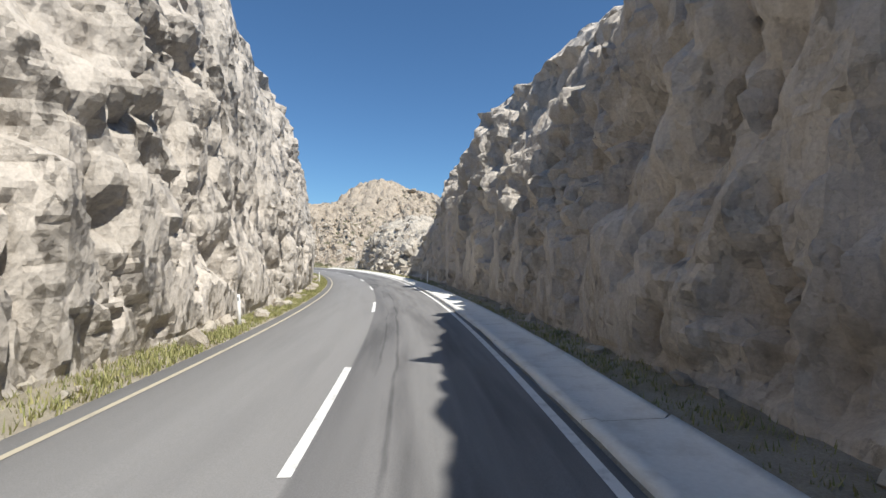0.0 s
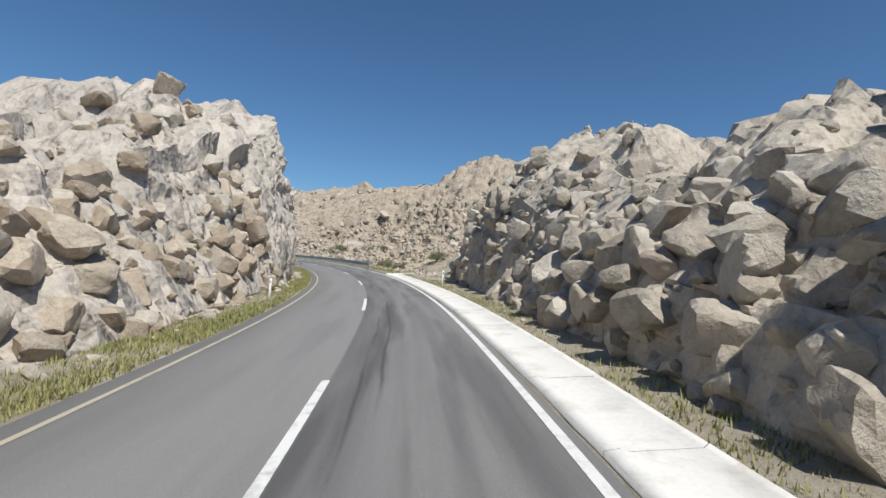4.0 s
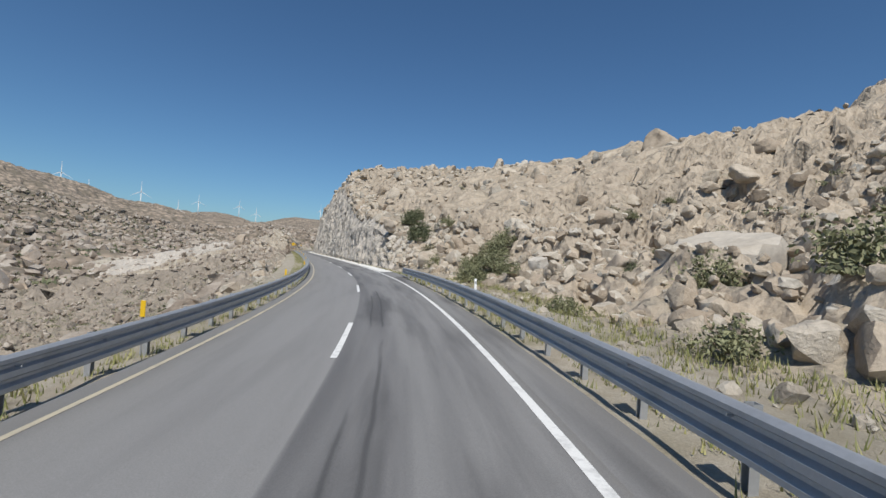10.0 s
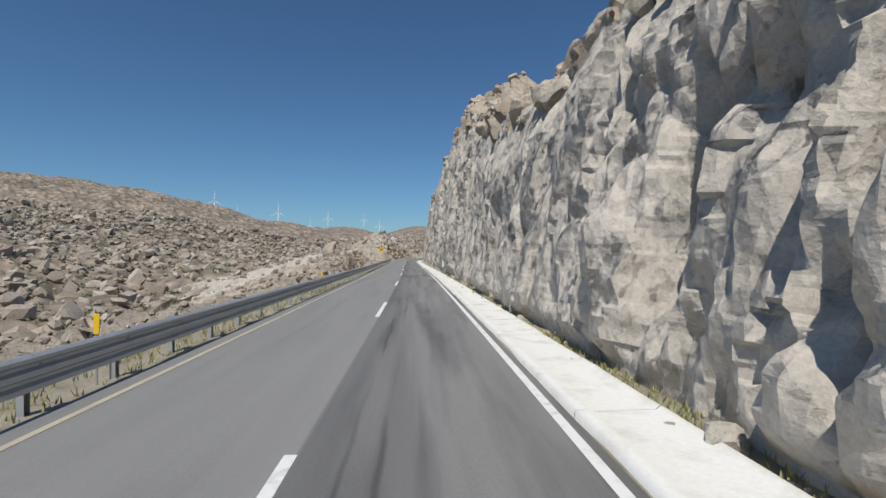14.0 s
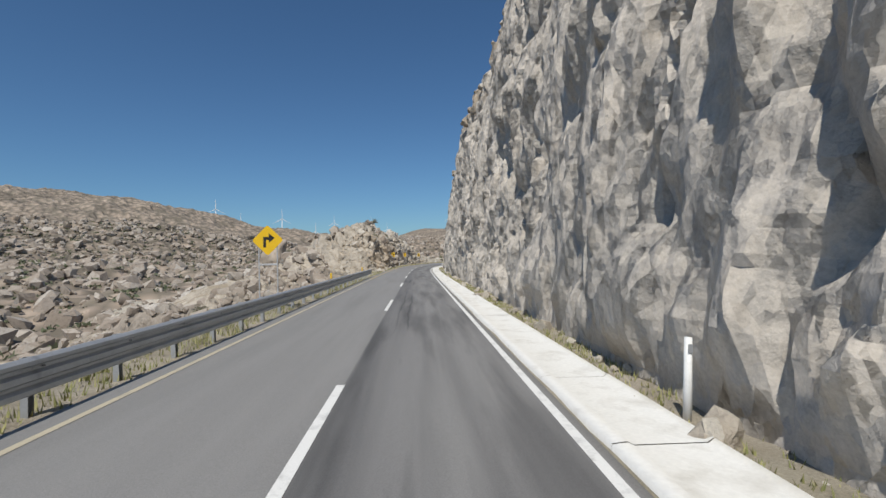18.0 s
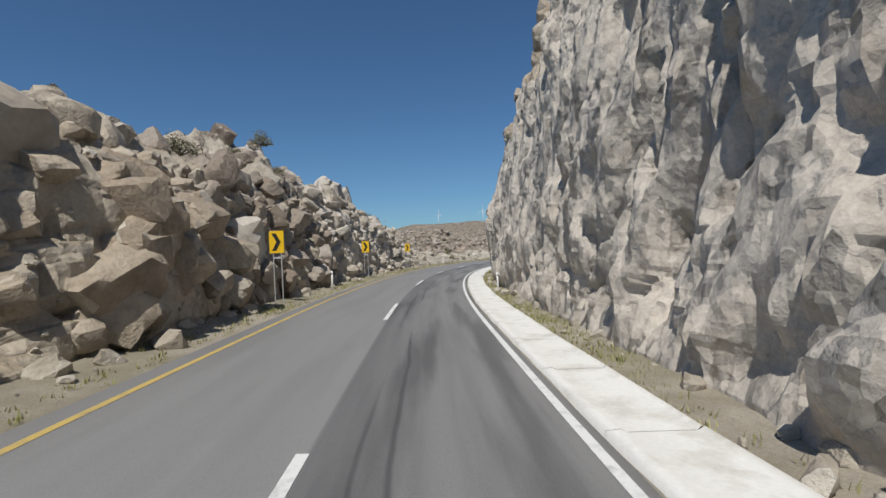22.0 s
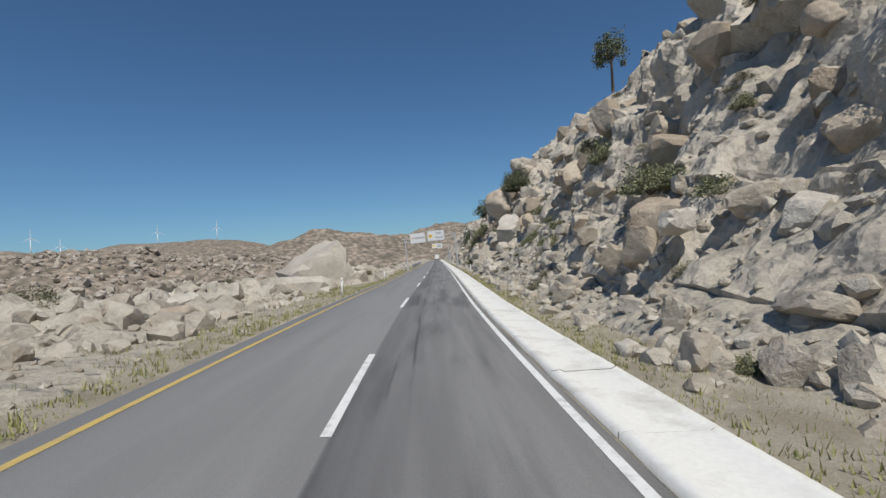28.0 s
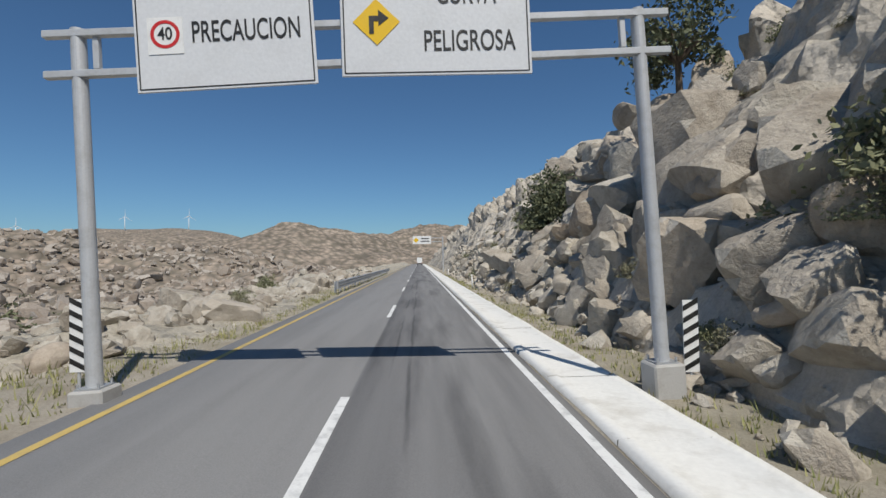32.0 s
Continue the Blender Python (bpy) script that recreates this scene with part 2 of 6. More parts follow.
def asphalt_material():
    m, n, l, b = mat("asphalt", 0.88)
    g = n.new("ShaderNodeAttribute")
    g.attribute_name = "across"
    sep = n.new("ShaderNodeSeparateXYZ")
    l.new(g.outputs["Vector"], sep.inputs[0])
    # x: metres across, y: metres along
    mp = n.new("ShaderNodeMapping")
    mp.inputs["Scale"].default_value = (2.0, 0.1, 1)
    l.new(g.outputs["Vector"], mp.inputs[0])
    streak = n.new("ShaderNodeTexNoise")
    streak.inputs["Scale"].default_value, streak.inputs["Detail"].default_value = 1.0, 6
    l.new(mp.outputs[0], streak.inputs["Vector"])
    mp2 = n.new("ShaderNodeMapping")
    mp2.inputs["Scale"].default_value = (1.2, 0.11, 1)
    l.new(g.outputs["Vector"], mp2.inputs[0])
    patch = n.new("ShaderNodeTexNoise")
    patch.inputs["Scale"].default_value, patch.inputs["Detail"].default_value = 1.0, 5
    l.new(mp2.outputs[0], patch.inputs["Vector"])
    fine = tex(n, l, 60, 4, rough=0.8)
    lane = ramp(n, l, math_node(n, l, "MULTIPLY_ADD", sep.outputs[0], 0.1, 0.5),
                [(0.0, (0.225, 0.223, 0.22)), (0.3775, (0.24, 0.237, 0.233)), (0.3795, (0.148, 0.147, 0.148)), (0.41, (0.164, 0.163, 0.163)), (0.47, (0.19, 0.188, 0.187)), (0.52, (0.21, 0.208, 0.205)), (0.7, (0.216, 0.213, 0.209))])
    right = ramp(n, l, math_node(n, l, "MULTIPLY_ADD", sep.outputs[0], 0.1, 0.5), [(0.3775, (0.18, 0.18, 0.18)), (0.3795, (0.7, 0.7, 0.7))])
    c = mix(n, l, "MULTIPLY", right, lane, ramp(n, l, streak.outputs[0], [(0.36, (0.74, 0.74, 0.75)), (0.55, (1.0, 1.0, 1.0)), (0.7, (1.1, 1.1, 1.1))]))
    c = mix(n, l, "MULTIPLY", right, c, ramp(n, l, patch.outputs[0], [(0.36, (0.5, 0.5, 0.51)), (0.5, (1.0, 1.0, 1.0))]))
    # wandering tar-dark seams along the repaired lane, open here and closed there
    mp3 = n.new("ShaderNodeMapping")
    mp3.inputs["Scale"].default_value = (0.15, 0.22, 1)
    l.new(g.outputs["Vector"], mp3.inputs[0])
    wander = n.new("ShaderNodeTexNoise")
    wander.inputs["Scale"].default_value, wander.inputs["Detail"].default_value = 1.0, 4
    l.new(mp3.outputs[0], wander.inputs["Vector"])
    for at, width, reach in ((-0.69, 0.03, 0.43), (-0.34, 0.035, 0.45)):
        off = math_node(n, l, "MULTIPLY_ADD", wander.outputs[0], 0.3, -0.15 - at)
        gap = math_node(n, l, "ABSOLUTE", math_node(n, l, "ADD", sep.outputs[0], off))
        line = ramp(n, l, gap, [(width * 0.4, (0.65, 0.65, 0.65)), (width * 1.5, (0.0, 0.0, 0.0))])
        shown = ramp(n, l, patch.outputs[0], [(reach, (1.0, 1.0, 1.0)), (reach + 0.1, (0.0, 0.0, 0.0))])
        c = mix(n, l, "MIX", mix(n, l, "MULTIPLY", 1.0, line, shown), c, (0.06, 0.06, 0.062))
    c = mix(n, l, "MULTIPLY", 0.5, c, ramp(n, l, fine.outputs[0], [(0.3, (0.6, 0.6, 0.6)), (0.7, (1.3, 1.3, 1.3))]))
    l.new(c, b.inputs["Base Color"])
    bump(n, l, b, fine.outputs[0], 0.5, 0.01)
    return m


ASPHALT = asphalt_material()


def painted(name, color, rough=0.6, metal=0.0, wear=0.35, scale=3.0, dirt=(0.25, 0.23, 0.2)):
    m, n, l, b = mat(name, rough, metal)
    a, f = tex(n, l, scale, 6, rough=0.65), tex(n, l, scale * 12, 4)
    c = mix(n, l, "MIX", ramp(n, l, a.outputs[0], [(0.5, (0, 0, 0)), (0.75, (wear, wear, wear))]), color, dirt)
    c = mix(n, l, "MULTIPLY", 0.3, c, ramp(n, l, f.outputs[0], [(0.3, (0.75, 0.75, 0.75)), (0.7, (1.05, 1.05, 1.05))]))
    l.new(c, b.inputs["Base Color"])
    bump(n, l, b, f.outputs[0], 0.25, 0.01)
    return m


LINE_WHITE = painted("road_paint_white", (0.72, 0.72, 0.70), 0.7, wear=0.6, scale=4, dirt=(0.22, 0.22, 0.22))
LINE_YELLOW = painted("road_paint_yellow", (0.53, 0.385, 0.125), 0.7, wear=0.85, scale=2.5, dirt=(0.28, 0.24, 0.17))
LINE_FADED = painted("road_paint_faded", (0.45, 0.405, 0.31), 0.75, wear=0.9, scale=1.6, dirt=(0.26, 0.245, 0.215))
CONCRETE = painted("limewashed_concrete", (0.74, 0.73, 0.69), 0.9, wear=0.6, scale=1.2, dirt=(0.40, 0.37, 0.31))
GREY_CONCRETE = painted("grey_concrete", (0.42, 0.41, 0.39), 0.9, wear=0.5, scale=3)
STEEL = painted("galvanised_steel", (0.46, 0.475, 0.49), 0.48, 0.55, wear=0.5, scale=2, dirt=(0.28, 0.28, 0.28))
WHITE_PAINT = painted("white_paint", (0.78, 0.78, 0.76), 0.5, wear=0.25, scale=5)
SIGN_YELLOW = painted("sign_yellow", (0.80, 0.50, 0.02), 0.4, wear=0.1, scale=4)
BLACK = painted("black_paint", (0.02, 0.02, 0.02), 0.5, wear=0.2, scale=4)
RED = painted("sign_red", (0.55, 0.03, 0.03), 0.4, wear=0.1)
GALV_POST = painted("grey_post_paint", (0.50, 0.51, 0.52), 0.5, 0.2, wear=0.4, scale=3)
BARK = painted("bark", (0.12, 0.09, 0.065), 0.95, wear=0.5, scale=8, dirt=(0.2, 0.17, 0.13))


TWIG = painted("dry_twigs", (0.27, 0.20, 0.16), 0.95, wear=0.4, scale=6, dirt=(0.2, 0.15, 0.12))


def leaf_material(name, a, bcol):
    m, n, l, b = mat(name, 0.75)
    g = n.new("ShaderNodeNewGeometry")
    c = ramp(n, l, g.outputs["Random Per Island"], [(0.0, a), (1.0, bcol)])
    l.new(c, b.inputs["Base Color"])
    b.inputs["Subsurface Weight"].default_value = 0.0
    return m


LEAF_GREEN = leaf_material("scrub_leaves", (0.125, 0.135, 0.07), (0.275, 0.275, 0.155))
LEAF_OAK = leaf_material("oak_leaves", (0.11, 0.137, 0.055), (0.262, 0.288, 0.137))
LEAF_GREY = leaf_material("grey_scrub_leaves", (0.13, 0.13, 0.08), (0.27, 0.25, 0.16))
LEAF_DARK = leaf_material("dark_juniper_leaves", (0.07, 0.085, 0.045), (0.17, 0.18, 0.10))
GRASS = leaf_material("dry_grass", (0.16, 0.18, 0.06), (0.37, 0.345, 0.155))

# ---- the road's line: heading in degrees every 25 m ----
HEADING = [2.3, 8.1, 13.7, 18.9, 26.8, 34.4, 41.5, 48.6, 54.9, 57.9, 58.3, 58.8, 59.3, 59.1, 59.1, 58.6, 56.5, 50.5, 41.7, 33.0, 27.3, 25.0, 25.1, 25.4, 25.4]
BANK = [0.9, 3.1, 3.8, 4.1, 2.7, -0.2, -1.4, -2.5, -3.1, -3.9, -3.8, -1.6, -1.2]
S_MIN, S_MAX = -45.0, 860.0
_ss = np.arange(S_MIN, S_MAX + 0.01, 0.5)
_hd = np.radians(np.interp(_ss, np.arange(25) * 25.0, HEADING))
_hm = (_hd[1:] + _hd[:-1]) / 2
_xx = np.concatenate([[0], np.cumsum(-np.sin(_hm) * 0.5)])
_yy = np.concatenate([[0], np.cumsum(np.cos(_hm) * 0.5)])
_i0 = int(round(-S_MIN * 2))
_xx, _yy = _xx - _xx[_i0], _yy - _yy[_i0]


def bank(s):
    return np.tan(np.radians(np.interp(s, np.arange(13) * 50.0, BANK)))


def place(s, u, z, tilt=True):
    """World points for metres along, metres to the right and height over the road."""
    s, u, z = np.broadcast_arrays(np.asarray(s, float), np.asarray(u, float), np.asarray(z, float))
    x, y, h = np.interp(s, _ss, _xx), np.interp(s, _ss, _yy), np.interp(s, _ss, _hd)
    zz = z + np.clip(u, -7, 7) * bank(s) if tilt else z
    return np.stack([x + u * np.cos(h), y + u * np.sin(h), zz], -1)


def heading(s):
    return float(np.interp(s, _ss, _hd))


def at_road(s, u, z=0.0, turn=0.0):
    """A pose beside the road, its y axis along it."""
    p = place(s, u, z)
    return Matrix.Translation(Vector(p.tolist())) @ Matrix.Rotation(heading(s) + radians(turn), 4, "Z")


# ---- numeric noise ----
def hash01(ix, iy, k):
    h = (ix.astype(np.int64) * 73856093) ^ (iy.astype(np.int64) * 19349663) ^ (k * 83492791)
    h = (h ^ (h >> 13)) * 1274126177 & 0x7FFFFFFF
    h = (h ^ (h >> 15)) * 2246822519 & 0x7FFFFFFF
    return ((h ^ (h >> 12)) & 0xFFFFF) / float(0x100000)


def cells(a, b, seed):
    """Nearest jittered cell: distance, offset from its centre, its two integers."""
    ia, ib = np.floor(a), np.floor(b)
    best = np.full(a.shape, 9e9)
    da = np.zeros(a.shape)
    db = np.zeros(a.shape)
    ca, cb = ia.copy(), ib.copy()
    for i in (-1, 0, 1):
        for j in (-1, 0, 1):
            x, y = ia + i, ib + j
            px = a - x - 0.1 - 0.8 * hash01(x, y, seed)
            py = b - y - 0.1 - 0.8 * hash01(x, y, seed + 1)
            d = px * px + py * py
            m = d < best
            best = np.where(m, d, best)
            da, db = np.where(m, px, da), np.where(m, py, db)
            ca, cb = np.where(m, x, ca), np.where(m, y, cb)
    return np.sqrt(best), da, db, ca, cb


def value_noise(a, b, seed):
    ia, ib = np.floor(a), np.floor(b)
    fa, fb = a - ia, b - ib
    fa, fb = fa * fa * (3 - 2 * fa), fb * fb * (3 - 2 * fb)
    h = lambda i, j: hash01(ia + i, ib + j, seed)
    return (h(0, 0) * (1 - fa) + h(1, 0) * fa) * (1 - fb) + (h(0, 1) * (1 - fa) + h(1, 1) * fa) * fb - 0.5


def fbm(a, b, seed, octaves=4):
    return sum(value_noise(a * 2 ** k, b * 2 ** k, seed + 7 * k) / 2 ** k for k in range(octaves))


def facets(a, b, size, tall, seed):
    """Broken rock: every cell is a tilted flat facet. In units of size."""
    x, y = a / size, b / (size * tall)
    w = 0.5 * fbm(x * 0.8, y * 0.8, seed + 40, 3)
    d, dx, dy, cx, cy = cells(x + w, y - w, seed)
    off = hash01(cx, cy, seed + 2) - 0.5
    gx, gy = hash01(cx, cy, seed + 3) - 0.5, hash01(cx, cy, seed + 4) - 0.5
    return 0.62 * off + 1.7 * gx * dx + 0.75 * gy * dy


def crumple(a, b, size, tall, seed, turn):
    """Continuous broken surface of flat triangles. In units of size."""
    x, y = a / size, b / (size * tall)
    x, y = x * math.cos(turn) - y * math.sin(turn), x * math.sin(turn) + y * math.cos(turn)
    x = x + 0.45 * value_noise(x * 0.37, y * 0.37, seed + 50)
    y = y + 0.45 * value_noise(x * 0.41 + 9, y * 0.41, seed + 52)
    k = (x + y) * 0.366025
    i, j = np.floor(x + k), np.floor(y + k)
    g = (i + j) * 0.211325
    fx, fy = x - (i - g), y - (j - g)
    up = fx > fy
    i1, j1 = np.where(up, 1.0, 0.0), np.where(up, 0.0, 1.0)
    # barycentric weights in the skewed unit square
    u, v = x + k - i, y + k - j
    lo, hi = np.minimum(u, v), np.maximum(u, v)
    h0, h1, h2 = hash01(i, j, seed), hash01(i + i1, j + j1, seed), hash01(i + 1, j + 1, seed)
    return h0 * (1 - hi) + h1 * (hi - lo) + h2 * lo - 0.5


def slabs(a, b, size, tall, seed, turn=0.0, flat=0.3, edge=3.0, lean=1.3):
    """Jointed rock: tilted blocks with bevelled borders that meet in creases. In units of size."""
    x, y = a / size, b / (size * tall)
    x, y = x * math.cos(turn) - y * math.sin(turn), x * math.sin(turn) + y * math.cos(turn)
    x = x + 0.35 * value_noise(x * 0.6, y * 0.6, seed + 60)
    y = y + 0.35 * value_noise(x * 0.7 + 5, y * 0.7, seed + 61)
    ia, ib = np.floor(x), np.floor(y)
    best = np.full(x.shape, -9.0)
    for i in (-1, 0, 1):
        for j in (-1, 0, 1):
            cx, cy = ia + i, ib + j
            px, py = x - cx - 0.12 - 0.76 * hash01(cx, cy, seed), y - cy - 0.12 - 0.76 * hash01(cx, cy, seed + 1)
            r = np.sqrt(np.sqrt(px ** 4 + py ** 4))
            h = 0.7 * (hash01(cx, cy, seed + 2) - 0.5) + lean * ((hash01(cx, cy, seed + 3) - 0.5) * px + 0.6 * (hash01(cx, cy, seed + 4) - 0.5) * py)
            best = np.maximum(best, h - edge * np.maximum(r - flat, 0) ** 2)
    return np.maximum(best, -0.9) + 0.15


def domes(a, b, size, seed):
    """Rounded stones lying side by side. In units of size."""
    d, dx, dy, cx, cy = cells(a / size, b / size, seed)
    r = 0.45 + 0.35 * hash01(cx, cy, seed + 5)
    up = hash01(cx, cy, seed + 6)
    return np.where(up > 0.3, np.sqrt(np.clip(1 - (d / r) ** 2, 0, 1)) * r * (0.4 + 0.5 * up), 0.0)


# ---- mesh helpers ----
def grid_mesh(name, pts, material, smooth=False, sharp=0):
    """A sheet from an array of points (rows, columns, 3)."""
    a, b = pts.shape[:2]
    me = bpy.data.meshes.new(name)
    idx = np.arange(a * b).reshape(a, b)
    q = np.stack([idx[:-1, :-1], idx[1:, :-1], idx[1:, 1:], idx[:-1, 1:]], -1).reshape(-1, 4)
    me.vertices.add(a * b)
    me.vertices.foreach_set("co", pts.astype(np.float32).ravel())
    me.loops.add(q.size)
    me.loops.foreach_set("vertex_index", q.astype(np.int32).ravel())
    me.polygons.add(len(q))
    me.polygons.foreach_set("loop_start", np.arange(0, q.size, 4, dtype=np.int32))
    me.polygons.foreach_set("use_smooth", np.full(len(q), smooth))
    me.update(calc_edges=True)
    if sharp:
        me.set_sharp_from_angle(angle=radians(sharp))
    me.materials.append(material)
    return me


def raw_mesh(name, co, tris, material, smooth=False):
    me = bpy.data.meshes.new(name)
    me.vertices.add(len(co))
    me.vertices.foreach_set("co", np.asarray(co, np.float32).ravel())
    k = tris.shape[1]
    me.loops.add(tris.size)
    me.loops.foreach_set("vertex_index", tris.astype(np.int32).ravel())
    me.polygons.add(len(tris))
    me.polygons.foreach_set("loop_start", np.arange(0, tris.size, k, dtype=np.int32))
    me.polygons.foreach_set("use_smooth", np.full(len(tris), smooth))
    me.update(calc_edges=True)
    me.materials.append(material)
    return me


def structure(name, me, label, category):
    return tagged(new(name, me), label, category, kind="structure")


def part(name, bm, material, parent, label="", smooth=False):
    me = bpy.data.meshes.new(name)
    bm.to_mesh(me)
    bm.free()
    me.materials.append(material)
    if smooth:
        me.polygons.foreach_set("use_smooth", np.full(len(me.polygons), True))
    ob = new(name, me)
    ob.parent = parent
    return tagged(ob, label) if label else ob


def share(name, me, parent, m):
    ob = new(name, me)
    ob.parent = parent
    ob.matrix_basis = m
    return ob


def box(bm, x, y, z, sx, sy, sz, bevel=0.0, turn=None):
    r = bmesh.ops.create_cube(bm, size=1.0)
    m = Matrix.Translation((x, y, z)) @ (turn or Matrix.Identity(4)) @ Matrix.Diagonal((sx, sy, sz, 1))
    bmesh.ops.transform(bm, matrix=m, verts=r["verts"])
    if bevel:
        es = list({e for v in r["verts"] for e in v.link_edges})
        bmesh.ops.bevel(bm, geom=es, offset=bevel, segments=1, affect="EDGES")
    return bm


def tube(bm, p, q, r0, r1=None, sides=10):
    p, q = Vector(p), Vector(q)
    d = q - p
    m = Matrix.Translation((p + q) / 2) @ d.to_track_quat("Z", "Y").to_matrix().to_4x4()
    bmesh.ops.create_cone(bm, cap_ends=True, segments=sides, radius1=r0, radius2=r0 if r1 is None else r1, depth=d.length, matrix=m)
    return bm


def empty(name, m, label, category, group=""):
    ob = new(name)
    ob.matrix_world = m
    ob.empty_display_size = 0.2
    return tagged(ob, label, category, group)

# ---- far land ----
HILLS = [  # x, y, height, radius along x, radius along y
    (-1500, 20, 150, 520, 430), (-820, -60, 44, 260, 260), (-2150, 560, 120, 700, 330), (-2900, 1150, 160, 800, 420),
    (-2750, 2050, 190, 800, 500), (-898, 1085, 66, 150, 190), (-1300, 1250, 74, 260, 330), (-1590, 1940, 115, 330, 330), (-1100, 700, 48, 260, 230),
    (-1600, 1050, 84, 400, 260), (-760, 1450, 70, 180, 260), (-300, 2300, 60, 700, 500), (300, 600, 60, 330, 500), (150, 150, 28, 130, 170), (600, -300, 90, 500, 500),
]


def far_height(x, y):
    z = np.full(np.shape(x), -42.0)
    for hx, hy, h, rx, ry in HILLS:
        z = np.maximum(z, -42 + (h + 42) * np.exp(-0.5 * (((x - hx) / rx) ** 2 + ((y - hy) / ry) ** 2))) * 0.5 + 0.5 * np.log(np.exp(np.clip(z / 12, -20, 40)) + np.exp((-42 + (h + 42) * np.exp(-0.5 * (((x - hx) / rx) ** 2 + ((y - hy) / ry) ** 2))) / 12)) * 12
    return z + 38 * fbm(x / 260, y / 260, 3, 4) + 9 * np.abs(fbm(x / 45, y / 45, 9, 3))


def road_distance(x, y):
    d = np.full(x.shape, 1e9)
    for k in range(0, len(_ss), 40):
        d = np.minimum(d, (x - _xx[k]) ** 2 + (y - _yy[k]) ** 2)
    return np.sqrt(d)


_ax = np.concatenate([np.arange(-4200, -1900, 60), np.arange(-1900, -1000, 14), np.arange(-1000, -100, 5), np.arange(-100, 500, 14), np.arange(500, 2600, 60)])
_ay = np.concatenate([np.arange(-2500, -400, 60), np.arange(-400, -100, 14), np.arange(-100, 900, 5), np.arange(900, 1500, 14), np.arange(1500, 4200, 60)])
_gx, _gy = np.meshgrid(_ax, _ay, indexing="ij")
_gz = far_height(_gx, _gy) + 5 * domes(_gx, _gy, 24.0, 77) + 4.5 * domes(_gx, _gy, 11.0, 78)
_gz += np.clip((1400 + _gx) / 400, 0, 1) * 2.5 * facets(_gx, _gy, 17.0, 1.0, 79)
_rd = road_distance(_gx, _gy)
_gz = np.where(_rd < 110, np.minimum(_gz, -30.0) - 8 * np.clip((110 - _rd) / 60, 0, 1), _gz)
structure("ground", grid_mesh("ground", np.stack([_gx, _gy, _gz], -1), FAR), "sunlit desert hills strewn with pale boulders and dark scrub", "hills")

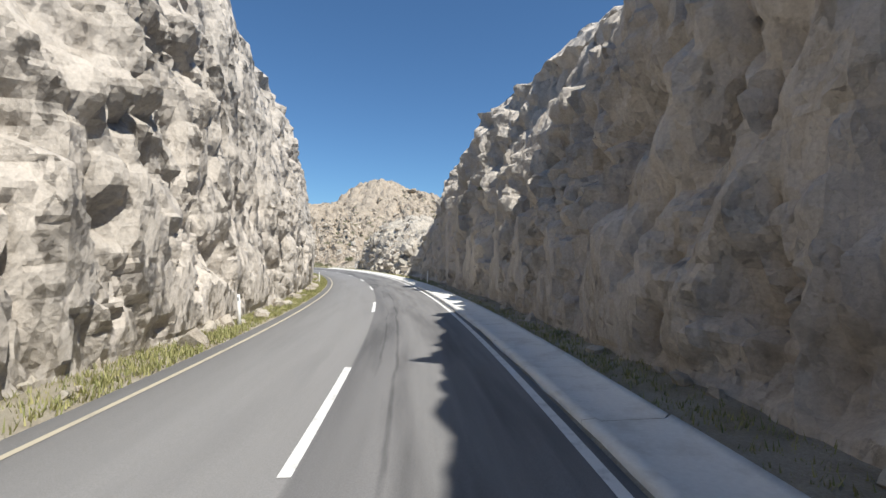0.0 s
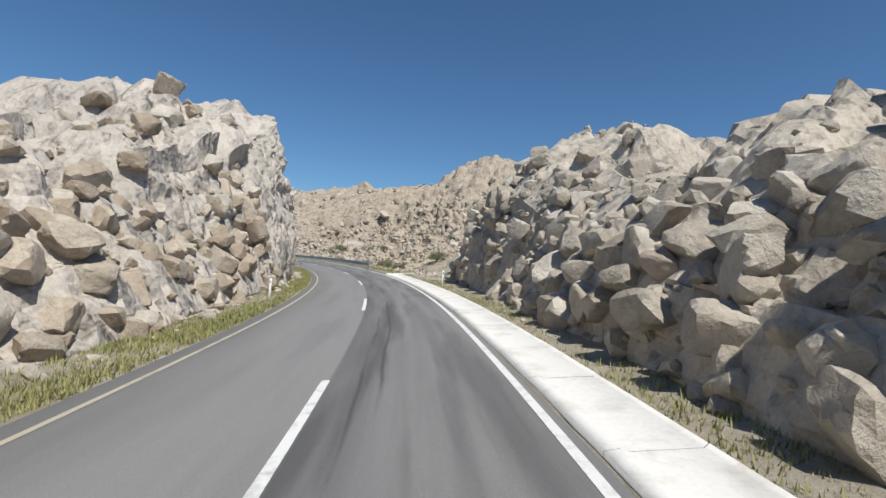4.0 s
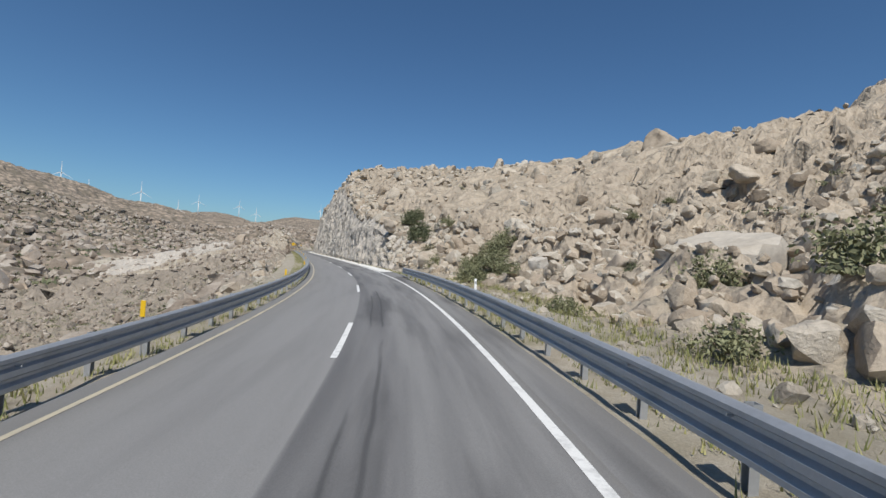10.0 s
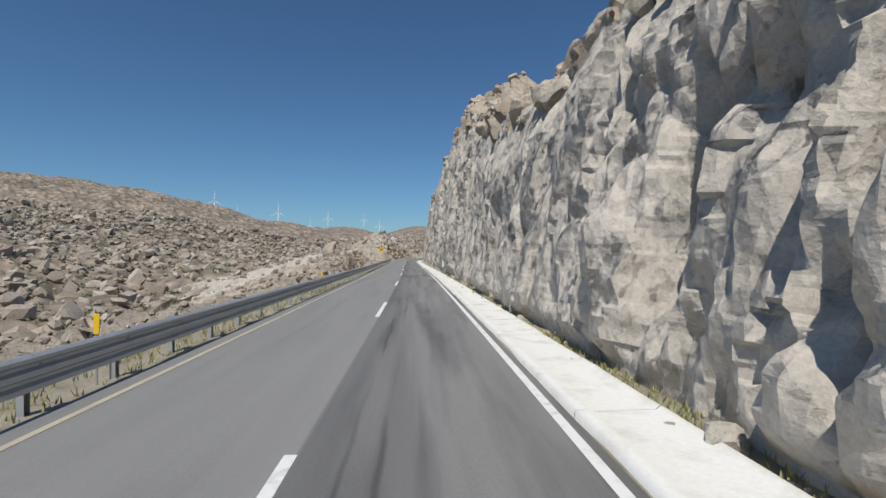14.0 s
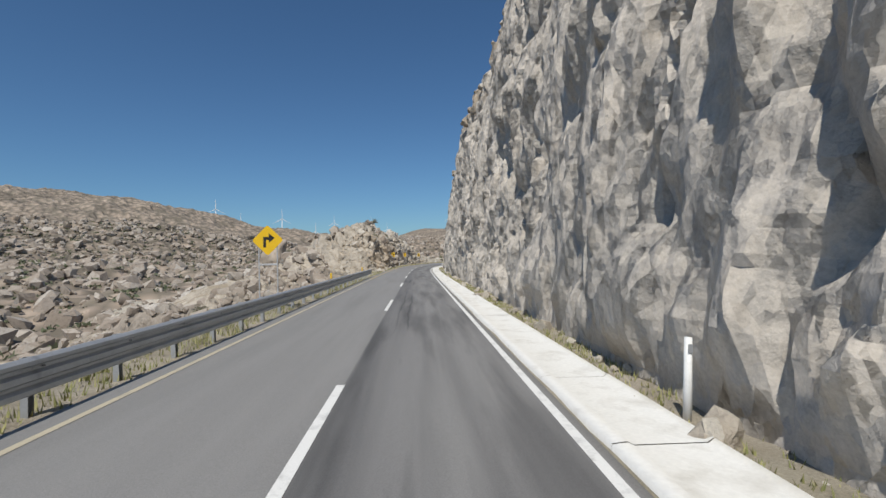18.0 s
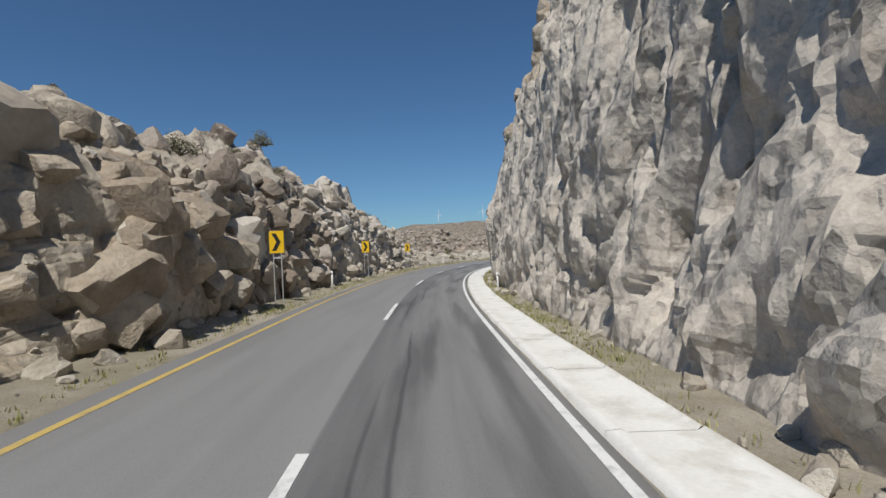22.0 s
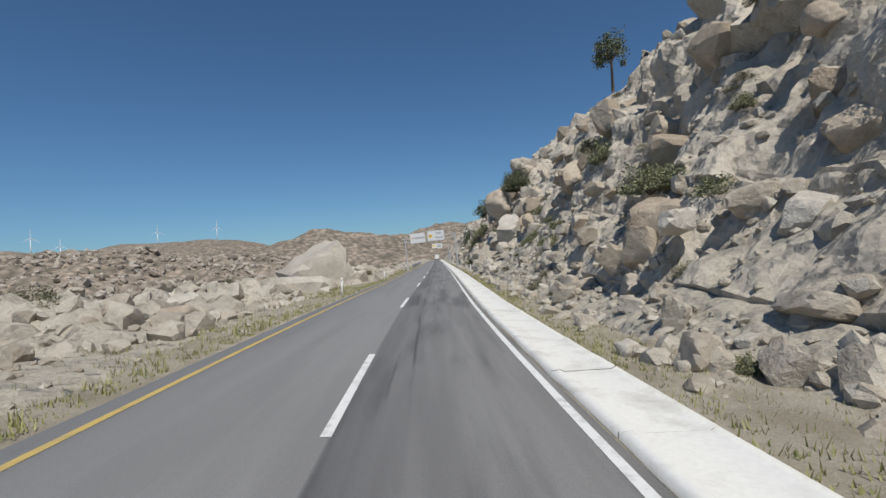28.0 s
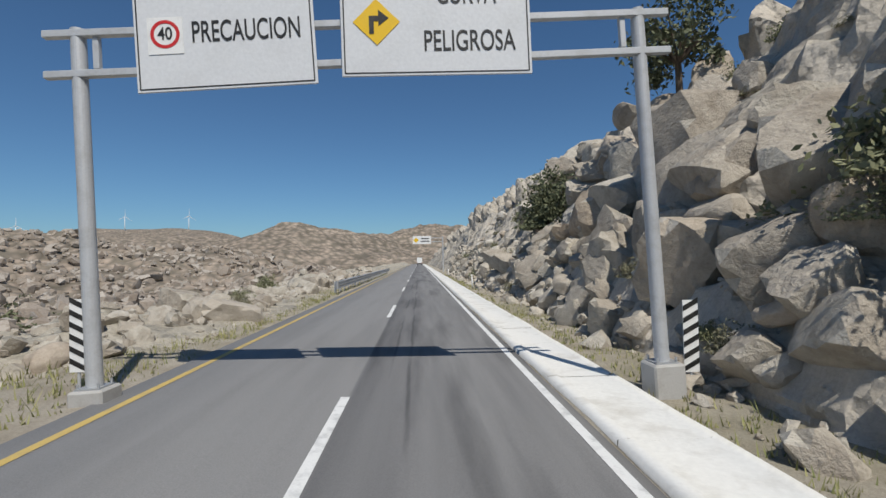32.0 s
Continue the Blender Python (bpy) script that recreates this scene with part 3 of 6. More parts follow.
# ---- the banks beside the road ----
# s: six corners (metres from the road's line, height) from the foot over the crest to the land behind
RIGHT = {
    -45: ((4.6, 0), (5.3, 4), (6.0, 9), (7.5, 15), (20, 18), (60, 20)),
    10: ((4.6, 0), (5.2, 4), (5.9, 9), (7.2, 14), (20, 17), (60, 20)),
    16: ((4.6, 0), (5.3, 4), (6.4, 8), (8.6, 12), (20, 15), (60, 18)),
    23: ((4.6, 0), (5.3, 4), (6.3, 8), (8.3, 12.4), (20, 15), (60, 18)),
    30: ((4.6, 0), (5.1, 3.5), (5.7, 7.5), (6.8, 12), (20, 14), (60, 17)),
    50: ((4.6, 0), (5.1, 3), (5.9, 6), (7.2, 9), (20, 11), (60, 14)),
    56: ((4.7, 0), (5.2, 2.5), (6.0, 5), (7.5, 7), (20, 9), (60, 14)),
    60: ((4.6, 0), (5.5, 1.0), (7, 2.2), (9, 3.2), (20, 6), (60, 12)),
    80: ((4.6, 0), (5.4, 1.8), (6.2, 3.4), (8, 5), (20, 8), (60, 14)),
    86: ((5.0, 0), (5.6, 3), (6.2, 5.5), (8, 7.5), (20, 9), (60, 14)),
    96: ((5.8, 0), (6.4, 2.6), (7.1, 5), (9, 7), (20, 8), (60, 11)),
    99: ((6.5, 0), (7.5, 1.0), (9.0, 2), (11, 3), (22, 5), (60, 11)),
    106: ((7, 0), (9, 0.5), (12, 1), (16, 2), (30, 5), (70, 12)),
    125: ((5.5, -0.3), (9, -0.1), (18, 0.4), (34, 1.5), (60, 4), (105, 12)),
    160: ((5.5, -0.4), (12, -0.5), (30, 0), (52, 3), (74, 8), (125, 20)),
    196: ((5.5, -0.4), (12, 0.2), (28, 1.5), (45, 4.5), (68, 17), (112, 41)),
    212: ((5, 0), (6.5, 1.2), (9, 2.6), (14, 4.2), (42, 7.5), (100, 37)),
    217: ((4.3, 0), (5.2, 1.5), (6.3, 3.0), (8.5, 4.4), (24, 6.3), (90, 32)),
    221: ((3.9, 0), (4.3, 2), (5, 4), (6.5, 4.9), (15, 6.4), (80, 30)),
    232: ((3.6, 0), (3.9, 3), (4.4, 6), (5.5, 7.6), (15, 9.4), (80, 31)),
    254: ((3.6, 0), (3.9, 3.2), (4.4, 6.4), (5.6, 9.3), (15, 13), (70, 30)),
    275: ((3.7, 0), (4.2, 5.2), (5, 10.4), (6.6, 15.5), (15, 19), (60, 30)),
    300: ((3.8, 0), (4.6, 7), (6, 15), (8.5, 24), (14, 27), (60, 32)),
    335: ((4, 0), (4.8, 7), (5.8, 14), (7.5, 22), (14, 25), (60, 30)),
    367: ((4, 0), (4.8, 6), (5.8, 13), (7, 19), (13, 23), (60, 30)),
    395: ((4.2, 0), (4.9, 5), (5.6, 10), (6.8, 15), (13, 20), (60, 30)),
    420: ((4.2, 0), (4.6, 4), (5.1, 8), (6, 11), (12, 16), (60, 30)),
    434: ((4.8, 0), (5.4, 3.5), (6.3, 7), (8, 10), (14, 15), (60, 32)),
    442: ((5.5, 0), (7, 2), (9, 4.5), (12, 8), (20, 15), (60, 38)),
    480: ((4.8, 0), (7, 1.3), (10, 4.6), (14, 9.5), (22, 17), (60, 38)),
    515: ((5.0, 0), (7, 0.9), (9.5, 3.8), (13, 9.6), (20, 17), (60, 34)),
    547: ((4.8, 0), (7, 1.1), (9.8, 3.7), (13, 8.6), (19.5, 15.5), (60, 28)),
    575: ((4.8, 0), (6.6, 2.2), (8.7, 5.2), (11.6, 10), (18.5, 15), (60, 28)),
    592: ((5, 0), (6.6, 1.8), (8.3, 4.2), (10.6, 7.2), (16, 10.8), (60, 24)),
    640: ((5, 0), (7, 2.5), (9, 5), (12, 9), (18, 12), (60, 20)),
    860: ((5, 0), (7, 2), (9, 4), (12, 6), (18, 8), (60, 12)),
}
LEFT = {
    -45: ((6.2, 0), (6.8, 5), (7.5, 10), (9, 16), (20, 20), (60, 22)),
    30: ((6.4, 0), (7.1, 5), (7.9, 10), (9.4, 15), (20, 18), (60, 20)),
    61: ((6.7, 0), (7.2, 4), (7.7, 8), (8.7, 12.8), (20, 15), (60, 16)),
    66.5: ((7.0, 0), (8.5, 1.6), (9.8, 3.2), (11.4, 4.8), (20, 8), (60, 13)),
    84: ((7.0, 0), (8.1, 1.6), (9.6, 3.2), (11.4, 4.8), (18, 6.6), (50, 9)),
    93: ((6.9, 0), (7.7, 2.3), (8.7, 4.8), (10, 7.6), (16, 10), (40, 9)),
    101: ((6.7, 0), (7.4, 4), (8.1, 8), (9.3, 12.5), (16, 13), (40, 8)),
    110: ((6.8, 0), (7.4, 4), (8.0, 8), (9.2, 12), (14, 12), (35, 2)),
    117: ((7.0, 0), (7.7, 3.2), (8.4, 6.5), (9.5, 9.5), (13, 8), (30, -5)),
    121: ((7.0, 0), (8.0, 2.0), (8.9, 4.4), (10.5, 6.2), (14, 4.5), (32, -8)),
    125: ((6.6, -0.2), (8, 0.3), (9, 0.6), (11, 0.4), (16, -2), (40, -12)),
    140: ((6, -0.4), (7.2, -2), (9.5, -5), (14, -10), (28, -20), (90, -34)),
    186: ((6, -0.4), (7.4, -1.6), (9.5, -3.6), (14, -8), (28, -18), (90, -33)),
    198: ((6, -0.4), (8, -0.5), (10, -0.5), (13, -2.6), (22, -11), (80, -32)),
    213: ((6, -0.4), (8, -0.7), (10, -1.2), (13, -3.8), (24, -13), (85, -33)),
    235: ((6, -0.4), (7.6, -1.9), (10, -4.6), (14, -9), (28, -19), (90, -34)),
    290: ((6, -0.4), (7.5, -2.2), (10, -5.4), (15, -10), (30, -19), (90, -34)),
    345: ((6, -0.4), (8, -2.5), (12, -6), (20, -11), (35, -17), (90, -32)),
    358: ((6, -0.3), (8, -1.8), (12, -4.5), (20, -9), (35, -15), (90, -30)),
    368: ((6, -0.1), (8, -0.6), (11, -1.4), (16, -3), (25, -6), (80, -22)),
    375: ((6, 0), (8, -0.1), (11, -0.6), (16, -1.8), (25, -3.5), (45, -9)),
    381: ((6.2, 0), (7.2, 0.2), (8.5, 0.5), (10, 0.6), (14, -0.6), (28, -3)),
    386: ((6.5, 0), (7.6, 1.6), (9, 3.2), (10.5, 4.6), (14, 3.0), (30, -4)),
    391: ((6.8, 0), (7.4, 2.0), (8.6, 4.6), (10.2, 7.0), (13, 5.6), (34, -3)),
    397: ((6.8, 0), (7.3, 2.2), (8.0, 4.6), (9.6, 6.4), (14.5, 4.6), (36, -3)),
    402: ((6.8, 0), (7.3, 1.8), (8.0, 3.6), (9.6, 4.9), (15, 4.4), (36, -3)),
    418: ((7, 0), (7.4, 2.4), (7.9, 4.8), (9.4, 6.8), (16, 7.0), (34, -2)),
    432: ((7, 0), (7.3, 2.2), (7.8, 4.4), (9.2, 6.2), (18, 5.8), (40, -3)),
    441: ((7, 0), (7.6, 1.5), (8.4, 3.0), (10, 4.4), (18, 3.8), (60, -2)),
    448: ((6.8, 0), (7.8, 1.0), (9, 2), (11, 2.6), (20, 2), (70, -4)),
    453: ((6.5, 0), (8, 0.8), (10, 1.5), (13, 1.5), (25, 0), (80, -6)),
    480: ((5.8, -0.1), (7.5, 0.0), (9, 0.1), (12, 0.2), (25, -1), (80, -8)),
    578: ((5.8, -0.1), (7.5, 0.0), (9, 0.1), (12, 0.2), (25, -1), (80, -8)),
    592: ((5.6, -0.1), (7, 0.1), (9, 0.2), (12, -0.5), (25, -7), (80, -20)),
    860: ((5.6, -0.1), (7, 0.1), (9, 0.2), (12, -0.5), (25, -7), (80, -20)),
}
COUNTS = (34, 32, 28, 24, 16, 10)


class Bank:
    """One side's land: a profile that changes along the road."""

    def __init__(self, side, knots):
        self.side, self.ks = side, np.array(sorted(knots), float)
        p = np.array([knots[k] for k in sorted(knots)], float)
        far = p[:, -1:, :] + np.array([[[75.0, 0.0]]])
        sx, sy = np.interp(self.ks, _ss, _xx), np.interp(self.ks, _ss, _yy)
        h = np.interp(self.ks, _ss, _hd)
        fx, fy = sx + side * far[:, 0, 0] * np.cos(h), sy + side * far[:, 0, 0] * np.sin(h)
        far[:, 0, 1] = np.minimum(far_height(fx, fy), p[:, -1, 1] + 12) - 4
        self.p = np.concatenate([p, far], 1)

    def at(self, s, w):
        """Distance from the line and height, for the corner number w in 0..6."""
        s, w = np.broadcast_arrays(np.asarray(s, float), np.asarray(w, float))
        k = np.clip(w.astype(int), 0, 5)
        f = w - k
        u, z = np.zeros(s.shape), np.zeros(s.shape)
        for j in range(6):
            m = k == j
            if m.any():
                a = [np.interp(s[m], self.ks, self.p[:, i, c]) for i in (j, j + 1) for c in (0, 1)]
                u[m], z[m] = a[0] + (a[2] - a[0]) * f[m], a[1] + (a[3] - a[1]) * f[m]
        return u, z

    def surface(self, s, w, amount=1.0):
        u, z = self.at(s, w)
        e = 0.02
        u2, z2 = self.at(s, np.clip(w + e, 0, 6))
        u1, z1 = self.at(s, np.clip(w - e, 0, 6))
        du, dz = u2 - u1, z2 - z1
        ln = np.sqrt(du * du + dz * dz) + 1e-9
        nu, nz = -dz / ln, du / ln                     # out of the bank, towards the road and up
        steep = np.clip((np.abs(dz) / ln - 0.55) / 0.35, 0, 1)
        a = s + 0.0
        b = np.where(steep > 0.5, z, u * 0.8 + z * 0.6) + 500 * (self.side > 0)
        b = z * steep + (u + 0.4 * z) * (1 - steep) + 500 * (self.side > 0)
        lean = a + 0.22 * b
        long_wall = (self.side > 0) & (s > 222) & (s < 440)
        bt = np.where(long_wall, b / 1.5, b)
        # smooth blasted panels alternate with shattered rock
        broken = np.clip(0.8 + 2.2 * fbm(a / 7 + 3, b / 9, 17, 3), 0.5, 1.25)
        rock = 0.7 * crumple(lean, b, 6.5, 1.8, 11, 0.2) + 0.6 * crumple(lean, bt, 2.7, 1.9, 21, 0.3)
        rock += 0.85 * slabs(lean, bt, 3.0, 1.9, 41, 0.12, 0.42, 11.0, 2.2) + broken * (0.66 * slabs(lean, bt, 1.3, 1.7, 45, -0.25, 0.42, 11.0, 2.2) + 0.34 * slabs(lean, bt, 0.64, 1.6, 47, 0.3, 0.4, 9.0, 2.4))
        rock += broken * (0.5 * crumple(lean, bt, 0.9, 1.7, 31, 2.0) + 0.4 * crumple(lean, bt, 0.5, 1.4, 36, 0.7) + 0.22 * facets(lean, bt, 0.6, 1.6, 49))
        rock -= 0.45 * ((self.side > 0) & (s < 57.5)) + 0.5 * np.clip(1 - np.abs(fbm(a / 3.1, b / 16, 15, 3)) / 0.03, 0, 1)      # upright clefts
        near = np.clip((14 - u) / 8, 0, 1)
        massive = np.clip(0.55 + 2.4 * fbm(a / 22 + 7, u / 16, 19, 3), 0.0, 1.0)
        ledge = 3.2 * slabs(a, u, 9.5, 0.8, 81, 0.4, 0.32, 5.0, 1.6) + 2.3 * slabs(a, u, 4.3, 0.85, 83, 0.9, 0.32, 6.0, 1.8) + (1.3 - massive) * 1.7 * slabs(a, u, 1.9, 1.0, 85, 0.2, 0.32, 6.0, 1.8) + (1.3 - massive) * 0.8 * slabs(a, u, 0.95, 1.0, 87, 0.7, 0.32, 6.0, 1.8)
        rough = domes(a, u, 0.9, 51) * 0.25 + 1.3 * slabs(a, u, 2.2, 1.0, 61, 0.5, 0.32, 6.0, 1.8) * np.clip((u - 6.5) / 4, 0.1, 1) + (1 - near) * ledge + (0.8 * crumple(a, u, 2.6, 1.0, 91, 0.6) + 0.4 * crumple(a, u, 1.0, 1.0, 95, 1.5)) * np.clip((u - 5.8) / 2, 0, 1)
        rough = rough * np.clip((u - 4.5) / 4.5, 0.25, 1) * np.where((self.side < 0) & (s > 455), 0.5, 1.0) * np.where((self.side > 0) & (s > 97) & (s < 124) & (u < 22), 0.4, 1.0)
        open_land = ((s > 106) & (s < 214)) if self.side > 0 else ((s > 124) & (s < 373))
        calm = np.clip((4.7 - w) / 0.7, 0.1, 1)
        if self.side > 0:
            calm = np.maximum(calm, np.clip((300 - s) / 40, 0, 1) * (s > 214) * np.clip((5.4 - w) / 0.4, 0, 1) * 0.8)
        else:
            calm = np.maximum(calm, 0.6 * (s >= 373) * (s < 460))
        rough = rough * np.where(open_land, 1.0, calm)
        d = rock * steep + rough * (1 - steep) + 1.0 * fbm(a / 14, b / 14, 5, 3)
        foot = np.clip(w * 6.0, 0.15, 1.0)
        amount = amount * np.where(s < (57 if self.side > 0 else 121), 1.1 if self.side > 0 else 0.75, 1.0)
        amount = amount * np.where(long_wall, 0.7, 1.0)
        amount = amount * np.where((self.side > 0) & (s > 82) & (s < 100), 0.6, 1.0)
        d = d * foot * amount
        d = np.where(steep > 0.3, np.minimum(d - 0.22 * long_wall, 0.16 + 0.2 * np.maximum(z, 0)), d)      # no overhang at the foot
        return place(s, self.side * (u + nu * d), z + nz * d)


RIGHT_BANK, LEFT_BANK = Bank(1, RIGHT), Bank(-1, LEFT)


def bank_piece(name, side, s0, s1, step, material, label, category, crest=None, counts=COUNTS):
    b = RIGHT_BANK if side > 0 else LEFT_BANK
    n = int(round((s1 - s0) / step))
    _w = np.concatenate([np.arange(c) / c + i for i, c in enumerate(counts)] + [[6.0]])
    s, w = np.meshgrid(np.linspace(s0, s1, n + 1), _w, indexing="ij")
    pts = b.surface(s, w)
    skirt = pts[:, :1, :].copy()
    skirt[:, 0, 2] -= 1.2
    pts = np.concatenate([skirt, pts], 1)
    if side > 0:
        pts = pts[::-1]
    me = grid_mesh(name, pts, material, True, 9)
    if crest:
        me.materials.append(crest)
        top = np.concatenate([[0.0], _w])[:-1] + 0 * pts[:-1, :-1, 0] + 0.5 * fbm(pts[:-1, :-1, 0] / 3, pts[:-1, :-1, 1] / 3, 7, 3) > 2.9
        me.polygons.foreach_set("material_index", top.astype(np.int32).ravel())
    return structure(name, me, label, category)


bank_piece("rock_wall_shaded", 1, -45, 57.5, 0.2, ROCK_GREY, "tall shaded rock cutting of pale cracked granite", "rock wall")
bank_piece("rubble_bank", 1, 57.5, 108, 0.26, ROCK_PALE, "broken pale granite outcrop and rubble beside the road", "rock bank")
bank_piece("boulder_hill", 1, 108, 214, 0.36, ROCK_TAN, "tan hillside covered with rounded granite boulders", "hillside", counts=(16, 36, 52, 60, 58, 26))
bank_piece("rock_wall_long", 1, 214, 440, 0.2, ROCK_GREY, "long blasted grey granite road cutting, deeply fractured", "rock wall", ROCK_TAN, (46, 40, 28, 22, 26, 6))
bank_piece("boulder_slope", 1, 440, 660, 0.3, ROCK_PALE, "steep dry slope of pale boulders and scree", "hillside")
bank_piece("boulder_slope_far", 1, 660, 860, 1.2, ROCK_PALE, "distant dry slope of pale boulders", "hillside", counts=(12, 12, 12, 10, 8, 6))
bank_piece("rock_wall_sunlit", -1, -45, 125, 0.18, ROCK_GREY, "tall sunlit granite cutting with blocky fractures", "rock wall", counts=(44, 36, 28, 20, 10, 6))
bank_piece("valley_slope", -1, 125, 373, 0.5, ROCK_VALLEY, "rocky slope falling from the guardrail to the valley", "slope", counts=(16, 20, 26, 34, 46, 30))
bank_piece("rock_outcrop", -1, 373, 415, 0.26, ROCK_BROWN, "brown jointed granite outcrop in the shade", "rock outcrop", counts=(34, 32, 28, 24, 30, 24))
bank_piece("rock_outcrop_pale", -1, 415, 449, 0.26, ROCK_GREY, "pale blasted granite face behind the chevron signs", "rock outcrop")
bank_piece("boulder_flat", -1, 449, 660, 0.5, ROCK_PALE, "low stony verge with scattered pale boulders", "verge")
bank_piece("boulder_flat_far", -1, 660, 860, 1.2, ROCK_PALE, "distant stony land beside the road", "verge", counts=(10, 10, 10, 10, 10, 8))


def hill_peak(cx, cy, top, radius):
    """The bare dome of layered granite that crowns the boulder hill."""
    r, a = np.meshgrid(np.linspace(0.0, 1.75, 80), np.linspace(0, 2 * math.pi, 241), indexing="ij")
    x, y = cx + radius * r * np.cos(a), cy + radius * 1.25 * r * np.sin(a)
    z = top - 34 + 34 * np.exp(-0.85 * r ** 2.8) + 4 * fbm(x / 14, y / 14, 33, 3)
    z = z + 0.55 * np.sin(z * 2 * math.pi / 3.4 + 2 * fbm(x / 9, y / 9, 35, 2))       # sheets of rock, one over another
    z = z + 2.6 * slabs(x, y, 8.0, 0.8, 101, 0.4, 0.4, 8.0, 1.6) + 1.5 * slabs(x, y, 3.6, 0.9, 103, 0.9, 0.36, 7.0, 1.8) + 0.7 * slabs(x, y, 1.7, 1.0, 105, 0.2, 0.34, 6.0, 1.8)
    z = z - 26 * np.clip(r - 1.35, 0, 1)
    return structure("hill_peak", grid_mesh("hill_peak", np.stack([x, y, z], -1), ROCK_TAN, True, 12), "bare dome of layered tan granite above the boulder hill", "hilltop")


hill_peak(-37.0, 276.0, 47.5, 30.0)


# ---- road ----
def widen(s):
    """The carriageway is a little wider on the inside of the last bend."""
    return 0.45 * np.exp(-((s - 460.0) / 18.0) ** 2)


def strip(name, s0, s1, us, zs, step, material, wave=0.0, across=False):
    n = max(2, int(round((s1 - s0) / step)) + 1)
    s = np.linspace(s0, s1, n)
    S, U = np.meshgrid(s, np.asarray(us, float), indexing="ij")
    Z = np.broadcast_to(np.asarray(zs, float), S.shape).copy()
    U = U + np.where(U > 1.5, widen(S), 0.0)
    if wave:
        Z += wave * fbm(S * 0.7, U * 1.1, 91, 3)
    me = grid_mesh(name, np.flip(place(S, U, Z), 0), material, True)
    if across:
        at = me.attributes.new("across", "FLOAT_VECTOR", "POINT")
        at.data.foreach_set("vector", np.flip(np.stack([U, S, 0 * S], -1), 0).astype(np.float32).ravel())
    return me


U_LEFT, U_MID, U_RIGHT = -4.45, -1.28, 1.85
structure("road", strip("road", S_MIN, S_MAX, [-4.95, -4.9, -3, -1.4, 0.3, 1.9, 2.05, 2.1], [-0.12, 0, 0, 0, 0, 0, 0, -0.12], 1.5, ASPHALT, across=True),
          "worn grey two-lane asphalt with dark patches and tyre streaks", "road")
structure("verge_left", strip("verge_left", S_MIN, S_MAX, [-8.2, -7.4, -6.6, -6.0, -5.4, -4.92, -4.7], [-0.3, -0.1, 0.02, -0.02, -0.05, -0.04, -0.25], 0.8, SOIL, 0.12), "narrow verge of sandy soil and gravel", "verge")
structure("verge_right", strip("verge_right", S_MIN, S_MAX, [1.9, 2.1, 2.6, 3.3, 4.0, 4.8, 5.6, 7.0], [-0.25, -0.05, -0.06, -0.05, -0.03, 0.02, -0.02, -0.3], 0.8, SOIL, 0.10), "narrow verge of sandy soil and gravel", "verge")


def paint(name, s0, s1, u, width, material, label, wob=0.0):
    us = [u - width / 2, u + width / 2]
    return structure(name, strip(name, s0, s1, us, [0.006, 0.006], 1.5, material), label, "road marking")


paint("edge_line_faded", S_MIN, 352, U_LEFT, 0.11, LINE_FADED, "faded dusty yellow edge line along the asphalt")
paint("edge_line_yellow", 352, S_MAX, U_LEFT, 0.13, LINE_YELLOW, "worn yellow edge line along the asphalt")
paint("edge_line_white", S_MIN, S_MAX, U_RIGHT, 0.14, LINE_WHITE, "worn white edge line along the asphalt")
for _k in range(-3, 56):
    _s = float(np.interp(_k, [-3, 1, 3, 7, 9, 11, 13, 16, 19, 22, 24, 26, 28, 29, 33, 35, 37, 56], [-35.5, 24.5, 54.2, 114.3, 143.3, 173, 204.5, 251.5, 299, 346, 374.7, 404.3, 436.5, 452, 509, 538, 566, 850])) - 4.8
    _d = strip("lane_dash", _s, _s + 4.8, [U_MID - 0.07, U_MID + 0.07], [0.007, 0.007], 1.0, LINE_WHITE)
    tagged(new("lane_dash", _d), "worn white painted lane dash on the asphalt", "road marking", "lane dashes", "structure")


def apron(name, s0, s1):
    """The whitewashed gutter, cast in bays of about three metres."""
    top = structure(name, strip(name, s0, s1, [2.15, 2.3, 3.2, 3.32], [-0.2, -0.03, -0.03, -0.2], 1.5, SOIL), "whitewashed concrete gutter beside the road", "gutter")
    n = int(round((min(s1, 640.0) - s0) / 3.0))
    edges = [s0 + 3.0 * k for k in range(n)] + [min(s1, 640.0)]
    if s1 > 640:
        edges += list(np.arange(652.0, s1 + 0.1, 12.0))
    for a, b in zip(edges, edges[1:]):
        e, k, t = random.uniform(-0.004, 0.004), random.uniform(-0.02, 0.02), random.uniform(0.003, 0.009)
        me = strip("slab", a + t, b - t, [2.12 + e, 2.14 + e, 2.32, 2.4, 3.25, 3.32 + k, 3.36 + k], [-0.2, 0.03 + e, 0.05 + e, 0.012 + e, 0.03 + e, 0.08 + e, -0.2], 0.75, CONCRETE, 0.02)
        ob = new("slab", me)
        ob.parent = top


apron("gutter_first", S_MIN, 108)
apron("gutter_long", 207, S_MAX)
structure("asphalt_shoulder", strip("asphalt_shoulder", 108.5, 198.0, [1.95, 2.1, 2.45, 2.8, 2.95], [-0.1, 0.003, -0.005, -0.02, -0.2], 1.5, ASPHALT, 0.02, across=True), "narrow worn asphalt shoulder below the guardrail", "road")
structure("asphalt_apron", strip("asphalt_apron", 197.5, 208.0, [1.95, 2.1, 3.2, 4.4, 5.4, 5.9], [-0.1, 0.004, 0.0, -0.01, -0.03, -0.3], 1.0, ASPHALT, 0.03, across=True), "patch of grey asphalt widening the roadside before the gutter", "road")

